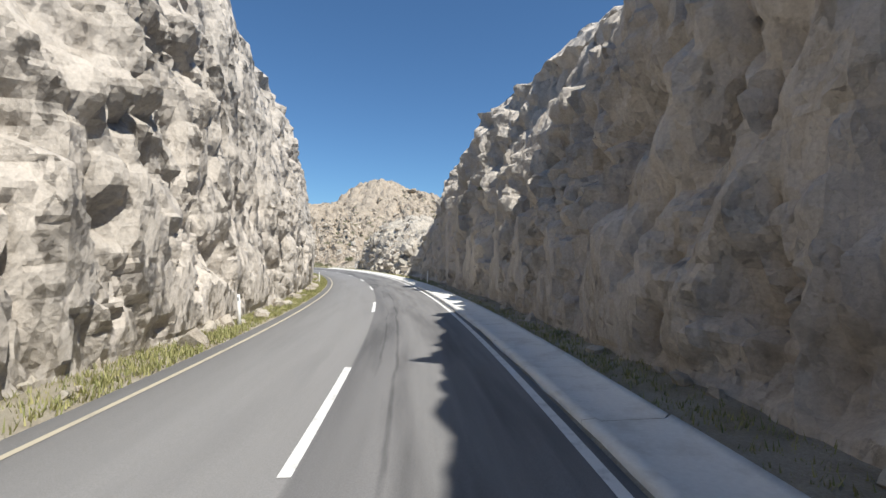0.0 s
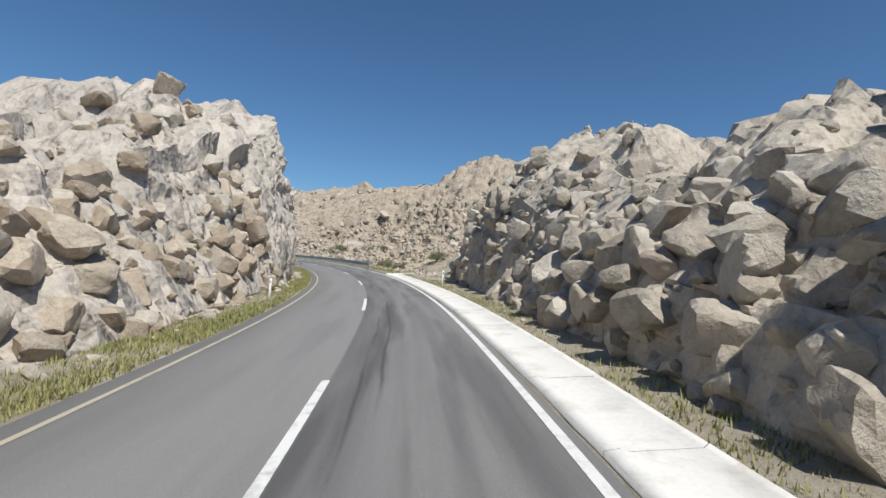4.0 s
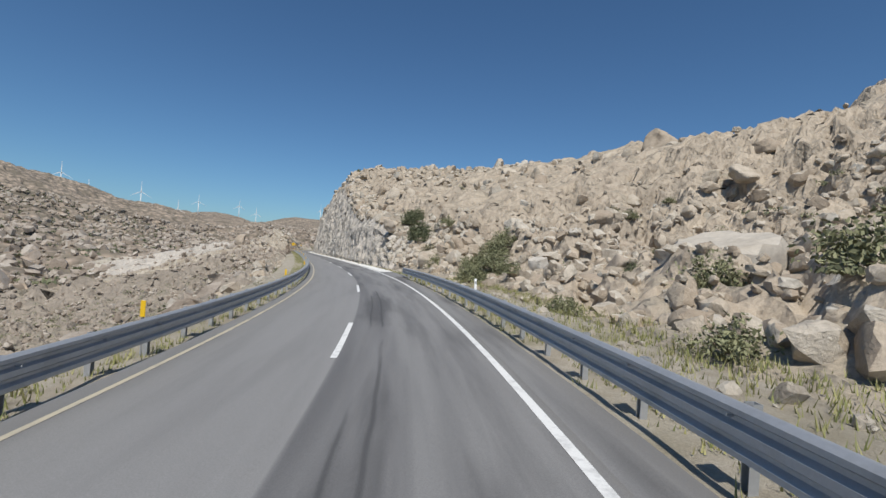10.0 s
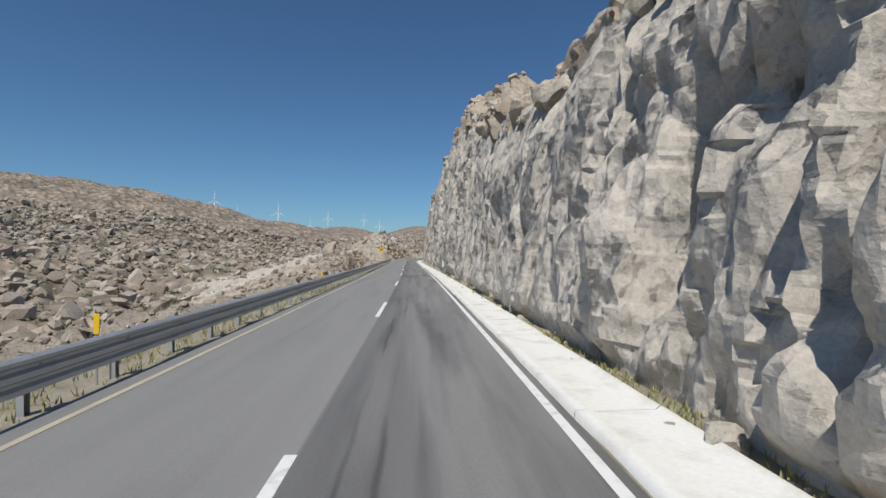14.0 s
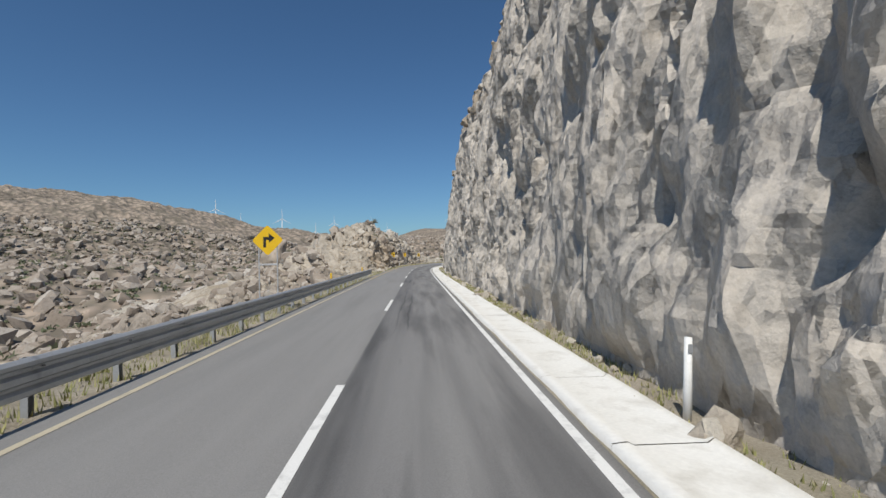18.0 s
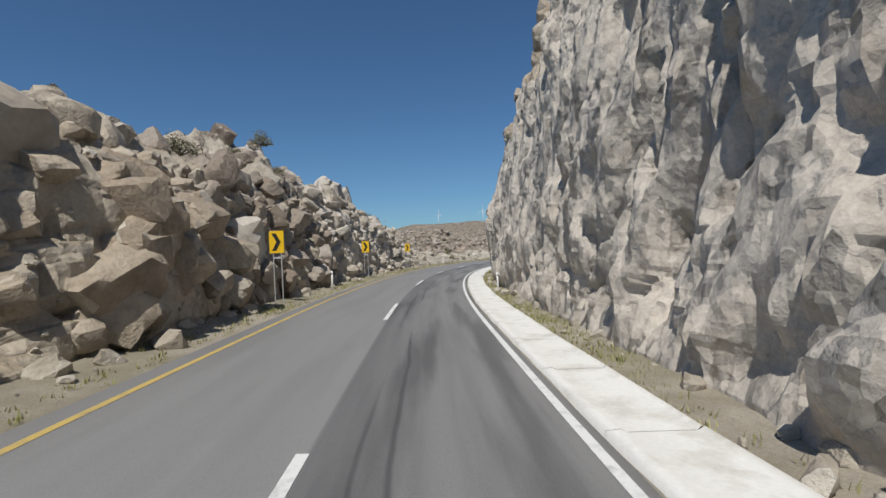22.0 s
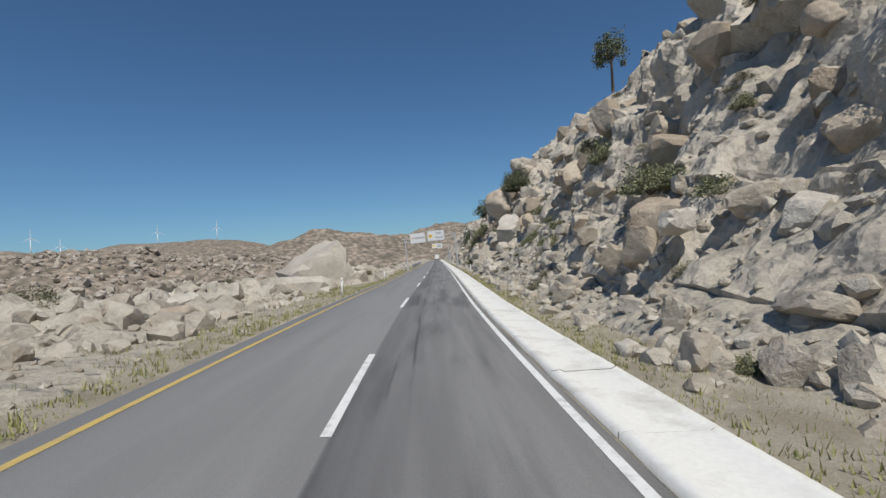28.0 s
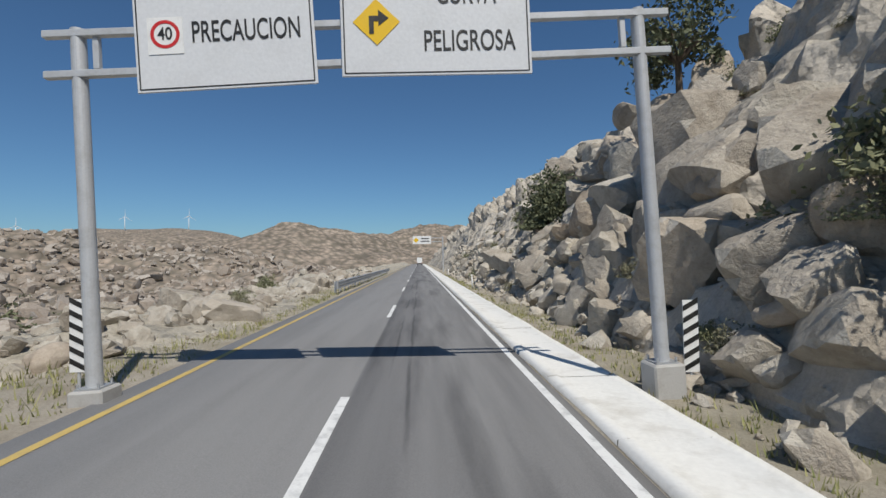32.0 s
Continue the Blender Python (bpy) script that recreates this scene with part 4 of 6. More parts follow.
# ---- guardrails ----
W_PROFILE = [(0.0, 0.5), (0.02, 0.495), (0.08, 0.46), (0.08, 0.41), (0.015, 0.37), (0.015, 0.325), (0.08, 0.29), (0.08, 0.215), (0.015, 0.175), (0.015, 0.135), (0.08, 0.095), (0.08, 0.04), (0.02, 0.005), (0.0, 0.0)]


def sweep(bm, s0, s1, side_u, base, flip):
    """The beam with three crests between two places along the road; local to the road's start."""
    rows = []
    for k in range(3):
        s = s0 + (s1 - s0) * k / 2
        rows.append([bm.verts.new(place(s, side_u + flip * (x - 0.04), base + z).tolist()) for x, z in W_PROFILE])
        rows[-1] += [bm.verts.new(place(s, side_u + flip * (x - 0.044 - 0.004), base + z).tolist()) for x, z in reversed(W_PROFILE)]
    n = len(rows[0])
    for a, b in zip(rows, rows[1:]):
        for i in range(n):
            bm.faces.new((a[i], a[(i + 1) % n], b[(i + 1) % n], b[i]))
    bm.faces.new(rows[0])
    bm.faces.new(list(reversed(rows[-1])))
    bmesh.ops.recalc_face_normals(bm, faces=bm.faces)


def post_mesh():
    bm = bmesh.new()
    for x, y, sx, sy in ((0, 0.05, 0.10, 0.008), (0, -0.05, 0.10, 0.008), (-0.046, 0, 0.008, 0.10)):
        box(bm, x, y, 0.24, sx, sy, 1.03)
    me = bpy.data.meshes.new("post")
    bm.to_mesh(me)
    bm.free()
    me.materials.append(STEEL)
    return me


def spacer_mesh():
    bm = bmesh.new()
    box(bm, 0, 0, -0.08, 0.10, 0.12, 0.4, 0.01)
    tube(bm, (-0.07, 0, 0.02), (0.16, 0, 0.02), 0.014, sides=6)
    me = bpy.data.meshes.new("spacer")
    bm.to_mesh(me)
    bm.free()
    me.materials.append(STEEL)
    return me


POST_MESH, SPACER_MESH = post_mesh(), spacer_mesh()


def guardrail(s0, s1, u, flip, label):
    """flip: +1 when the beam faces the road to the right."""
    rail = empty("guardrail", Matrix.Translation(Vector(place(s0, u, 0).tolist())), label, "guardrail")
    inv = rail.matrix_world.inverted()
    s = s0
    while s < s1 - 0.5:
        e = min(s + 3.8, s1)
        bm = bmesh.new()
        sweep(bm, s, e + 0.12, u, 0.29 + 0.004 * (int(s) % 2), flip)
        bmesh.ops.transform(bm, matrix=inv, verts=bm.verts)
        part("beam", bm, STEEL, rail)
        for q in (s + 0.2, s + 2.1):
            if q < s1:
                m = inv @ at_road(q, u - flip * 0.22, 0.0) @ Matrix.Rotation(0 if flip > 0 else math.pi, 4, "Z") @ Matrix.Rotation(radians(random.uniform(-2, 2)), 4, "Y")
                p = share("post", POST_MESH, rail, m)
                share("spacer", SPACER_MESH, p, Matrix.Translation((0.1, 0, 0.62)))
        s += 3.8
    for q in (s0, s1):
        bm = bmesh.new()
        bmesh.ops.create_cone(bm, cap_ends=True, segments=16, radius1=0.2, radius2=0.2, depth=0.52, matrix=Matrix.Diagonal((0.55, 1.0, 1, 1)))
        bmesh.ops.transform(bm, matrix=inv @ at_road(q, u - flip * 0.04, 0.54), verts=bm.verts)
        part("end_terminal", bm, STEEL, rail, "rounded steel end piece")
    return rail


guardrail(127.0, 357.0, -4.98, 1, "galvanised steel guardrail on short posts above the valley")
guardrail(122.5, 198.5, 2.95, -1, "galvanised steel guardrail on short posts below the boulder hill")
guardrail(604.0, 655.0, -5.3, 1, "short galvanised guardrail on the valley side of the road")


# ---- small posts and signs ----
def reflector(s, u):
    t = empty("rail_marker", at_road(s, u), "small yellow reflective marker plate above the guardrail", "road marker", "rail markers")
    bm = tube(bmesh.new(), (0, 0, -0.1), (0, 0, 0.85), 0.02, sides=8)
    part("stem", bm, STEEL, t)
    bm = box(bmesh.new(), 0, -0.03, 0.93, 0.10, 0.02, 0.34, 0.006)
    part("plate", bm, SIGN_YELLOW, t, "yellow reflective plate")
    return t


for _s in (131, 150, 169, 186, 203, 221, 239, 258, 277, 296, 312, 336, 352):
    reflector(_s, -5.3)


def delineator():
    bm = bmesh.new()
    r = [bmesh.ops.create_cone(bm, cap_ends=True, segments=12, radius1=0.06, radius2=0.05, depth=1.25, matrix=Matrix.Translation((0, 0, 0.42)))]
    t = empty("marker_post", Matrix.Translation((0, 0, -50)), "slim white roadside marker post standing in the verge", "marker post", "marker posts")
    part("shaft", bm, WHITE_PAINT, t, smooth=True)
    part("reflector", box(bmesh.new(), 0, -0.055, 0.9, 0.06, 0.012, 0.12), STEEL, t, "small grey reflector")
    return t


_post = delineator()
_places = [(51, -5.75), (16.5, -5.6), (84, -5.7), (41, 3.75), (91.5, 3.75), (136, 3.6), (155, 3.6), (178, 3.6), (248, 3.5), (313, 3.6), (374, 3.75), (412, 3.8), (411.5, -5.75),
           (456, -5.5), (466, 3.75), (498, -5.4), (527, -5.5), (548, -5.4), (553, 4.0), (488, 3.8), (610, 4.0), (640, 4.0)]
for _i, (_s, _u) in enumerate(_places):
    _m = at_road(_s, _u) @ Matrix.Rotation(radians(random.uniform(-4, 4)), 4, "Y")
    if _i == 0:
        _post.matrix_world = _m
    else:
        copy_thing(_post, _m)


def flat_shape(bm, pts, y, depth=0.012):
    """A plate in the x-z plane from its outline, its front at y."""
    a = [bm.verts.new((x, y, z)) for x, z in pts]
    f = bm.faces.new(a)
    r = bmesh.ops.extrude_face_region(bm, geom=[f])
    bmesh.ops.translate(bm, vec=(0, depth, 0), verts=[v for v in r["geom"] if isinstance(v, bmesh.types.BMVert)])
    bmesh.ops.recalc_face_normals(bm, faces=bm.faces)
    return bm


ARROW_TURN = [(-0.22, -0.36), (-0.08, -0.36), (-0.08, 0.02), (0.06, 0.02), (0.06, -0.13), (0.36, 0.11), (0.06, 0.36), (0.06, 0.18), (-0.22, 0.18)]


def curve_sign(s, u, z, half):
    t = empty("curve_warning_sign", at_road(s, u), "yellow diamond sign with a black right-turn arrow on two posts", "road sign")
    for x in (-0.36, 0.36):
        part("post", tube(bmesh.new(), (x, 0.03, -1.5), (x, 0.03, z + 0.15), 0.028, sides=8), GALV_POST, t)
    part("brace", box(bmesh.new(), 0, 0.03, z - half - 0.35, 0.75, 0.04, 0.07, 0.006), GALV_POST, t)
    c = 0.07
    d = [(0, half), (half, 0), (0, -half), (-half, 0)]
    pts = []
    for i in range(4):
        a, b0, b1 = Vector(d[i]), Vector(d[i - 1]), Vector(d[(i + 1) % 4])
        pts += [tuple(a + (b0 - a) * c), tuple(a + (b1 - a) * c)]
    part("panel", flat_shape(bmesh.new(), [(x, zz + z) for x, zz in pts], -0.01, 0.02), SIGN_YELLOW, t, "yellow diamond panel")
    part("arrow", flat_shape(bmesh.new(), [(x * half * 1.25, zz * half * 1.25 + z) for x, zz in ARROW_TURN], -0.016, 0.004), BLACK, t, "black turn arrow")
    return t


curve_sign(326.0, -5.95, 2.75, 0.62)


def chevron_sign(s, u, z, turn):
    t = empty("chevron_sign", at_road(s, u, 0, turn), "yellow chevron sign with a black arrow on two thin posts", "road sign", "chevron signs")
    w, h = 0.31, 0.46
    for x in (-0.17, 0.17):
        part("post", tube(bmesh.new(), (x, 0.03, -0.5), (x, 0.03, z + 0.3), 0.022, sides=8), GALV_POST, t)
    part("brace", box(bmesh.new(), 0, 0.03, z - h - 0.2, 0.36, 0.03, 0.07, 0.005), GALV_POST, t)
    bm = box(bmesh.new(), 0, 0, z, 2 * w, 0.02, 2 * h)
    part("panel", bm, SIGN_YELLOW, t, "yellow panel")
    ch = [(-0.2, 0.36), (-0.02, 0.36), (0.19, 0.0), (-0.02, -0.36), (-0.2, -0.36), (0.0, 0.0)]
    part("arrow", flat_shape(bmesh.new(), [(x, zz + z) for x, zz in ch], -0.018, 0.005), BLACK, t, "black chevron arrow")
    return t


for _s, _u, _t in ((404, -6.1, -6), (423, -6.2, -8), (439.5, -6.0, -10)):
    chevron_sign(_s, _u, 2.55, _t)


def kilometre_post(s, u):
    t = empty("kilometre_post", at_road(s, u), "white kilometre plate with black numerals on a thin post", "road sign")
    part("post", tube(bmesh.new(), (0, 0.02, -0.3), (0, 0.02, 1.5), 0.022, sides=8), GALV_POST, t)
    part("plate", box(bmesh.new(), 0, 0, 1.2, 0.24, 0.012, 0.8, 0.004), WHITE_PAINT, t, "white plate")
    bm = bmesh.new()
    for x, z, sx, sz in ((0, 1.585, 0.22, 0.012), (0, 0.815, 0.22, 0.012), (-0.107, 1.2, 0.012, 0.77), (0.107, 1.2, 0.012, 0.77)):
        box(bm, x, -0.0075, z, sx, 0.003, sz)
    part("border", bm, BLACK, t, "thin black border line")
    for body, size, z in (("km", 0.13, 1.47), ("6", 0.22, 1.24), ("2", 0.22, 0.97)):
        lettering(body, size, 0, -0.008, z, t, 0.9)
    return t


def text_mesh(body, size, material, name):
    c = bpy.data.curves.new(name, "FONT")
    c.body, c.size, c.align_x, c.align_y, c.extrude = body, size, "CENTER", "CENTER", 0.003
    c.offset = 0.003
    ob = bpy.data.objects.new(name, c)
    scene.collection.objects.link(ob)
    bpy.context.view_layer.update()
    me = bpy.data.meshes.new_from_object(ob.evaluated_get(bpy.context.evaluated_depsgraph_get()))
    bpy.data.objects.remove(ob)
    me.materials.clear()
    me.materials.append(material)
    return me


def lettering(body, size, x, y, z, parent, squeeze=0.8, material=None):
    return share("lettering", text_mesh(body, size, material or BLACK, "lettering"), parent, Matrix.Translation((x, y, z)) @ Matrix.Rotation(math.pi / 2, 4, "X") @ Matrix.Diagonal((squeeze, 1, 1, 1)))


def ring(bm, x, y, z, r0, r1, depth=0.004, n=40):
    a = [[bm.verts.new((x + r * math.cos(k * 2 * math.pi / n), yy, z + r * math.sin(k * 2 * math.pi / n))) for k in range(n)] for r, yy in ((r0, y), (r1, y), (r1, y + depth), (r0, y + depth))]
    for p, q in ((0, 1), (1, 2), (2, 3), (3, 0)):
        for k in range(n):
            bm.faces.new((a[p][k], a[p][(k + 1) % n], a[q][(k + 1) % n], a[q][k]))
    bmesh.ops.recalc_face_normals(bm, faces=bm.faces)
    return bm


kilometre_post(284.8, 3.4)

SHEET = painted("sign_sheet", (0.66, 0.67, 0.68), 0.45, wear=0.3, scale=1.5, dirt=(0.5, 0.5, 0.49))


def sign_board(x0, x1, z0, z1, label, lean):
    t = empty("sign_board", GANTRY @ Matrix.Translation((0, 0, (z0 + z1) / 2)) @ Matrix.Rotation(radians(lean), 4, "Y") @ Matrix.Translation((0, 0, -(z0 + z1) / 2)), label, "road sign")
    cx, cz = (x0 + x1) / 2, (z0 + z1) / 2
    part("panel", box(bmesh.new(), cx, -0.16, cz, x1 - x0, 0.03, z1 - z0, 0.01), SHEET, t, "white sheet panel")
    bm = bmesh.new()
    for sx, sz, px, pz in ((x1 - x0 - 0.1, 0.02, cx, z1 - 0.05), (x1 - x0 - 0.1, 0.02, cx, z0 + 0.05), (0.02, z1 - z0 - 0.1, x0 + 0.05, cz), (0.02, z1 - z0 - 0.1, x1 - 0.05, cz)):
        box(bm, px, -0.178, pz, sx, 0.004, sz)
    part("border", bm, BLACK, t, "thin black border line")
    return t


GANTRY = at_road(581.0, 0.0) @ Matrix.Rotation(radians(-2.4), 4, "Y")


def gantry():
    t = empty("sign_gantry", GANTRY, "grey steel gantry with two round posts over the road", "sign gantry")
    xl, xr = -5.0, 3.75
    for x in (xl, xr):
        part("post", tube(bmesh.new(), (x, 0, 0.1), (x, 0, 5.95), 0.115, 0.105, 20), GALV_POST, t, smooth=False)
        part("plinth", box(bmesh.new(), x, 0, -0.02 - 0.03 * x, 0.5, 0.5, 0.75, 0.03), GREY_CONCRETE, t, "rough concrete plinth")
        part("base_plate", box(bmesh.new(), x, 0, 0.365 - 0.03 * x, 0.36, 0.36, 0.03), STEEL, t)
        for i in (-1, 1):
            for j in (-1, 1):
                part("bolt", tube(bmesh.new(), (x + i * 0.15, j * 0.15, 0.35 - 0.03 * x), (x + i * 0.15, j * 0.15, 0.45 - 0.03 * x), 0.018, sides=6), STEEL, t)
        part("strut", box(bmesh.new(), x + (0.28 if x < 0 else -0.28), -0.02, 5.58, 0.09, 0.09, 0.52, 0.008), GALV_POST, t)
    for z in (5.86, 5.24):
        part("beam", box(bmesh.new(), (xl + xr) / 2, -0.05, z, xr - xl + 0.95, 0.11, 0.11, 0.01), GALV_POST, t)
    return t


gantry()
_b = sign_board(-4.08, -1.4, 4.92, 6.68, "white board reading PRECAUCION with a red speed roundel of 40", -0.8)
_sp = part("roundel_plate", box(bmesh.new(), -3.62, -0.182, 5.77, 0.52, 0.006, 0.56), WHITE_PAINT, _b)
part("roundel", ring(bmesh.new(), -3.62, -0.19, 5.79, 0.165, 0.215), RED, _b, "red ring")
lettering("40", 0.27, -3.62, -0.188, 5.79, _b)
lettering("PRECAUCION", 0.46, -2.42, -0.18, 5.79, _b, 0.57)
_b = sign_board(-1.0, 1.95, 4.96, 6.76, "white board reading CURVA PELIGROSA with a yellow turn diamond", 1.4)
part("diamond", flat_shape(bmesh.new(), [(-0.45 + x, 5.8 + z) for x, z in ((0, 0.36), (0.36, 0), (0, -0.36), (-0.36, 0))], -0.186, 0.006), SIGN_YELLOW, _b, "yellow diamond")
part("arrow", flat_shape(bmesh.new(), [(-0.45 + x * 0.52, 5.8 + z * 0.52) for x, z in ARROW_TURN], -0.192, 0.005), BLACK, _b, "black turn arrow")
lettering("CURVA", 0.46, 0.95, -0.18, 6.22, _b, 0.62)
lettering("PELIGROSA", 0.46, 0.98, -0.18, 5.48, _b, 0.62)


def hazard_marker(s, u, flip):
    t = empty("hazard_marker", at_road(s, u), "upright plate with black and white diagonal stripes by the gantry post", "road marker", "hazard markers")
    part("post", tube(bmesh.new(), (0, 0.03, -0.2), (0, 0.03, 0.9), 0.025, sides=8), GALV_POST, t)
    part("plate", box(bmesh.new(), 0, 0, 0.85, 0.26, 0.015, 1.2), WHITE_PAINT, t, "white plate")
    for k in range(6):
        z = 0.33 + k * 0.2
        part("stripe", flat_shape(bmesh.new(), [(-0.13, z - flip * 0.07), (0.13, z + flip * 0.07), (0.13, z + 0.09 + flip * 0.07), (-0.13, z + 0.09 - flip * 0.07)], -0.0125, 0.004), BLACK, t, "black diagonal stripe")
    return t


hazard_marker(581.3, 4.4, 1)
hazard_marker(581.7, -5.75, -1)


def far_gantry(s):
    t = empty("sign_gantry", at_road(s, 0), "distant grey cantilever sign gantry over the road", "sign gantry")
    part("post", tube(bmesh.new(), (4.4, 0, -0.2), (4.4, 0, 6.6), 0.12, 0.11, 14), GALV_POST, t)
    part("beam", box(bmesh.new(), 1.6, 0, 6.3, 5.8, 0.12, 0.12), GALV_POST, t)
    part("beam", box(bmesh.new(), 1.6, 0, 5.6, 5.8, 0.12, 0.12), GALV_POST, t)
    b = empty("sign_board", at_road(s, 0), "distant white road sign with a yellow diamond", "road sign")
    part("panel", box(bmesh.new(), 0.5, -0.12, 5.95, 3.4, 0.03, 1.5), WHITE_PAINT, b)
    part("diamond", flat_shape(bmesh.new(), [(-0.6 + x, 5.95 + z) for x, z in ((0, 0.5), (0.5, 0), (0, -0.5), (-0.5, 0))], -0.15, 0.006), SIGN_YELLOW, b, "yellow diamond")
    bm = bmesh.new()
    for z, w in ((6.2, 1.5), (5.7, 1.7)):
        box(bm, 1.1, -0.142, z, w, 0.008, 0.2)
    part("bars", bm, BLACK, b, "two dark bars")


far_gantry(662.0)


def utility_pole(s, u, h):
    t = empty("utility_pole", at_road(s, u), "thin grey wooden pole standing at the roadside", "pole")
    part("pole", tube(bmesh.new(), (0, 0, -0.8), (0, 0, h), 0.11, 0.08, 10), BARK, t)


def truck(s, u):
    t = empty("box_truck", at_road(s, u), "white box truck far ahead on the road", "truck")
    part("cargo_box", box(bmesh.new(), 0, 0, 2.2, 2.4, 6.0, 2.5, 0.05), WHITE_PAINT, t)
    part("bumper", box(bmesh.new(), 0, -2.9, 0.75, 2.3, 0.15, 0.2, 0.02), BLACK, t)
    part("cab", box(bmesh.new(), 0, 4.1, 1.7, 2.3, 1.8, 2.1, 0.15), WHITE_PAINT, t)
    part("chassis", box(bmesh.new(), 0, 0.8, 0.85, 1.0, 8.0, 0.2), BLACK, t)
    for x in (-0.95, 0.95):
        for y in (-1.9, 4.0):
            part("wheel", tube(bmesh.new(), (x - 0.14, y, 0.48), (x + 0.14, y, 0.48), 0.48, sides=20), BLACK, t)
        part("tail_light", box(bmesh.new(), x, -3.02, 1.0, 0.25, 0.04, 0.14), RED, t)


truck(792.0, 0.1)

# ---- the drain beside the road ----
def drain():
    S = np.linspace(0, 1, 14)
    U, V = np.meshgrid(np.array([-0.75, -0.62, -0.5, 0.0, 0.5, 0.62, 0.75]), S, indexing="xy")
    z = np.interp(np.abs(U), [0, 0.5, 0.62, 0.75], [-0.08, -0.06, 0.09, -0.25]) + 0.04 - V * 0.25
    p = place(107.0 + V * 5.2 - U * 0.8, 2.3 + V * 5.6 + U * 0.35, z)
    structure("drain", grid_mesh("drain", p, CONCRETE), "whitewashed concrete side drain turning off the gutter", "drain")


drain()


# ---- wind turbines ----
def turbine():
    t = empty("wind_turbine", Matrix.Translation((0, 0, -500)), "distant white three-bladed wind turbine on the ridge", "wind turbine", "wind turbines")
    part("tower", tube(bmesh.new(), (0, 0, -14), (0, 0, 62), 2.0, 1.1, 12), WHITE_PAINT, t, smooth=True)
    part("nacelle", box(bmesh.new(), 0, 1.0, 63, 3.0, 8.0, 3.2, 0.5), WHITE_PAINT, t)
    for k in range(3):
        bm = bmesh.new()
        pts = [(-0.5, 0), (1.0, 4), (1.3, 9), (0.3, 38), (0, 38), (-0.9, 8)]
        flat_shape(bm, pts, -3.4, 0.4)
        bmesh.ops.transform(bm, matrix=Matrix.Translation((0, 0, 63)) @ Matrix.Rotation(k * 2 * math.pi / 3, 4, "Y"), verts=bm.verts)
        part("blade", bm, WHITE_PAINT, t)
    return t


_tur = turbine()
_tp = [(-2060, 500), (-2250, 330), (-2000, 720), (-2150, 900), (-2350, 640), (-2400, 1080), (-2550, 1350), (-2650, 1500), (-1980, 210), (-2500, 150), (-2600, 1900), (-2300, 2000), (-1750, 2300)]
for _i, (_x, _y) in enumerate(_tp):
    _m = Matrix.Translation((_x, _y, float(far_height(np.array([_x * 1.0]), np.array([_y * 1.0]))[0]) + 4)) @ Matrix.Rotation(radians(60 + 25 * random.random()), 4, "Z")
    if _i == 0:
        _tur.matrix_world = _m
    else:
        copy_thing(_tur, _m)

# ---- stones ----
def stone_shape(seed, level, cuts=9, boxy=True):
    """A granite block: a ball cut by joint planes and a few chipped corners."""
    bm = bmesh.new()
    bmesh.ops.create_icosphere(bm, subdivisions=level, radius=1.0)
    co = np.array([v.co[:] for v in bm.verts])
    tri = np.array([[v.index for v in f.verts] for f in bm.faces])
    bm.free()
    g = np.random.RandomState(seed)
    nrm = g.normal(size=(cuts, 3))
    off = g.uniform(0.5, 0.88, cuts)
    if boxy:
        nrm[:6] = np.concatenate([np.eye(3), -np.eye(3)]) + g.normal(0, 0.17, (6, 3))
        off[:6] = g.uniform(0.46, 0.66, 6)
        off[6:] = g.uniform(0.62, 0.85, cuts - 6)
    nrm /= np.linalg.norm(nrm, axis=1)[:, None]
    lim = off[None] / np.maximum(co @ nrm.T, 1e-3)
    k = 27.0 if boxy else 14.0
    r = -np.log(np.exp(-k * np.minimum(lim, 3)).sum(1) + np.exp(-k)) / k
    r *= 1 + 0.035 * np.sin(co[:, 0] * 5 + seed) * np.sin(co[:, 1] * 4 + 2 * seed) + 0.025 * np.sin(co[:, 2] * 9 + seed) * np.sin(co[:, 0] * 7)
    co = co * r[:, None] * g.uniform(0.75, 1.25, 3) * np.array([1, 1, 0.85])
    if not boxy:
        for k in range(4):
            a = g.normal(size=3)
            co = co * (1 + 0.09 / (1 + k) * np.sin((1.6 + 1.7 * k) * (co @ a) + g.uniform(0, 6.28)))[:, None]
    return co / np.abs(co).max(), tri


SHAPES = [stone_shape(100 + k, 3, 9 + k % 4) for k in range(10)]
SMALL = [stone_shape(300 + k, 2, 8 + k % 4) for k in range(10)]
TINY = [stone_shape(320 + k, 1, 8) for k in range(6)]
ROUND = [stone_shape(500 + k, 4, 7, False) for k in range(6)]
STONE_MESHES = []
for _k in range(10):
    _c, _t = stone_shape(200 + _k, 5 if _k == 0 else 4 if _k < 4 else 3, 7 if _k < 4 else 9 + _k % 4, _k >= 4)
    _me = raw_mesh("boulder", _c, _t, BOULDER_TAN if _k < 4 else BOULDER, True)
    _me.set_sharp_from_angle(angle=radians(40 if _k < 4 else 22))
    STONE_MESHES.append(_me)


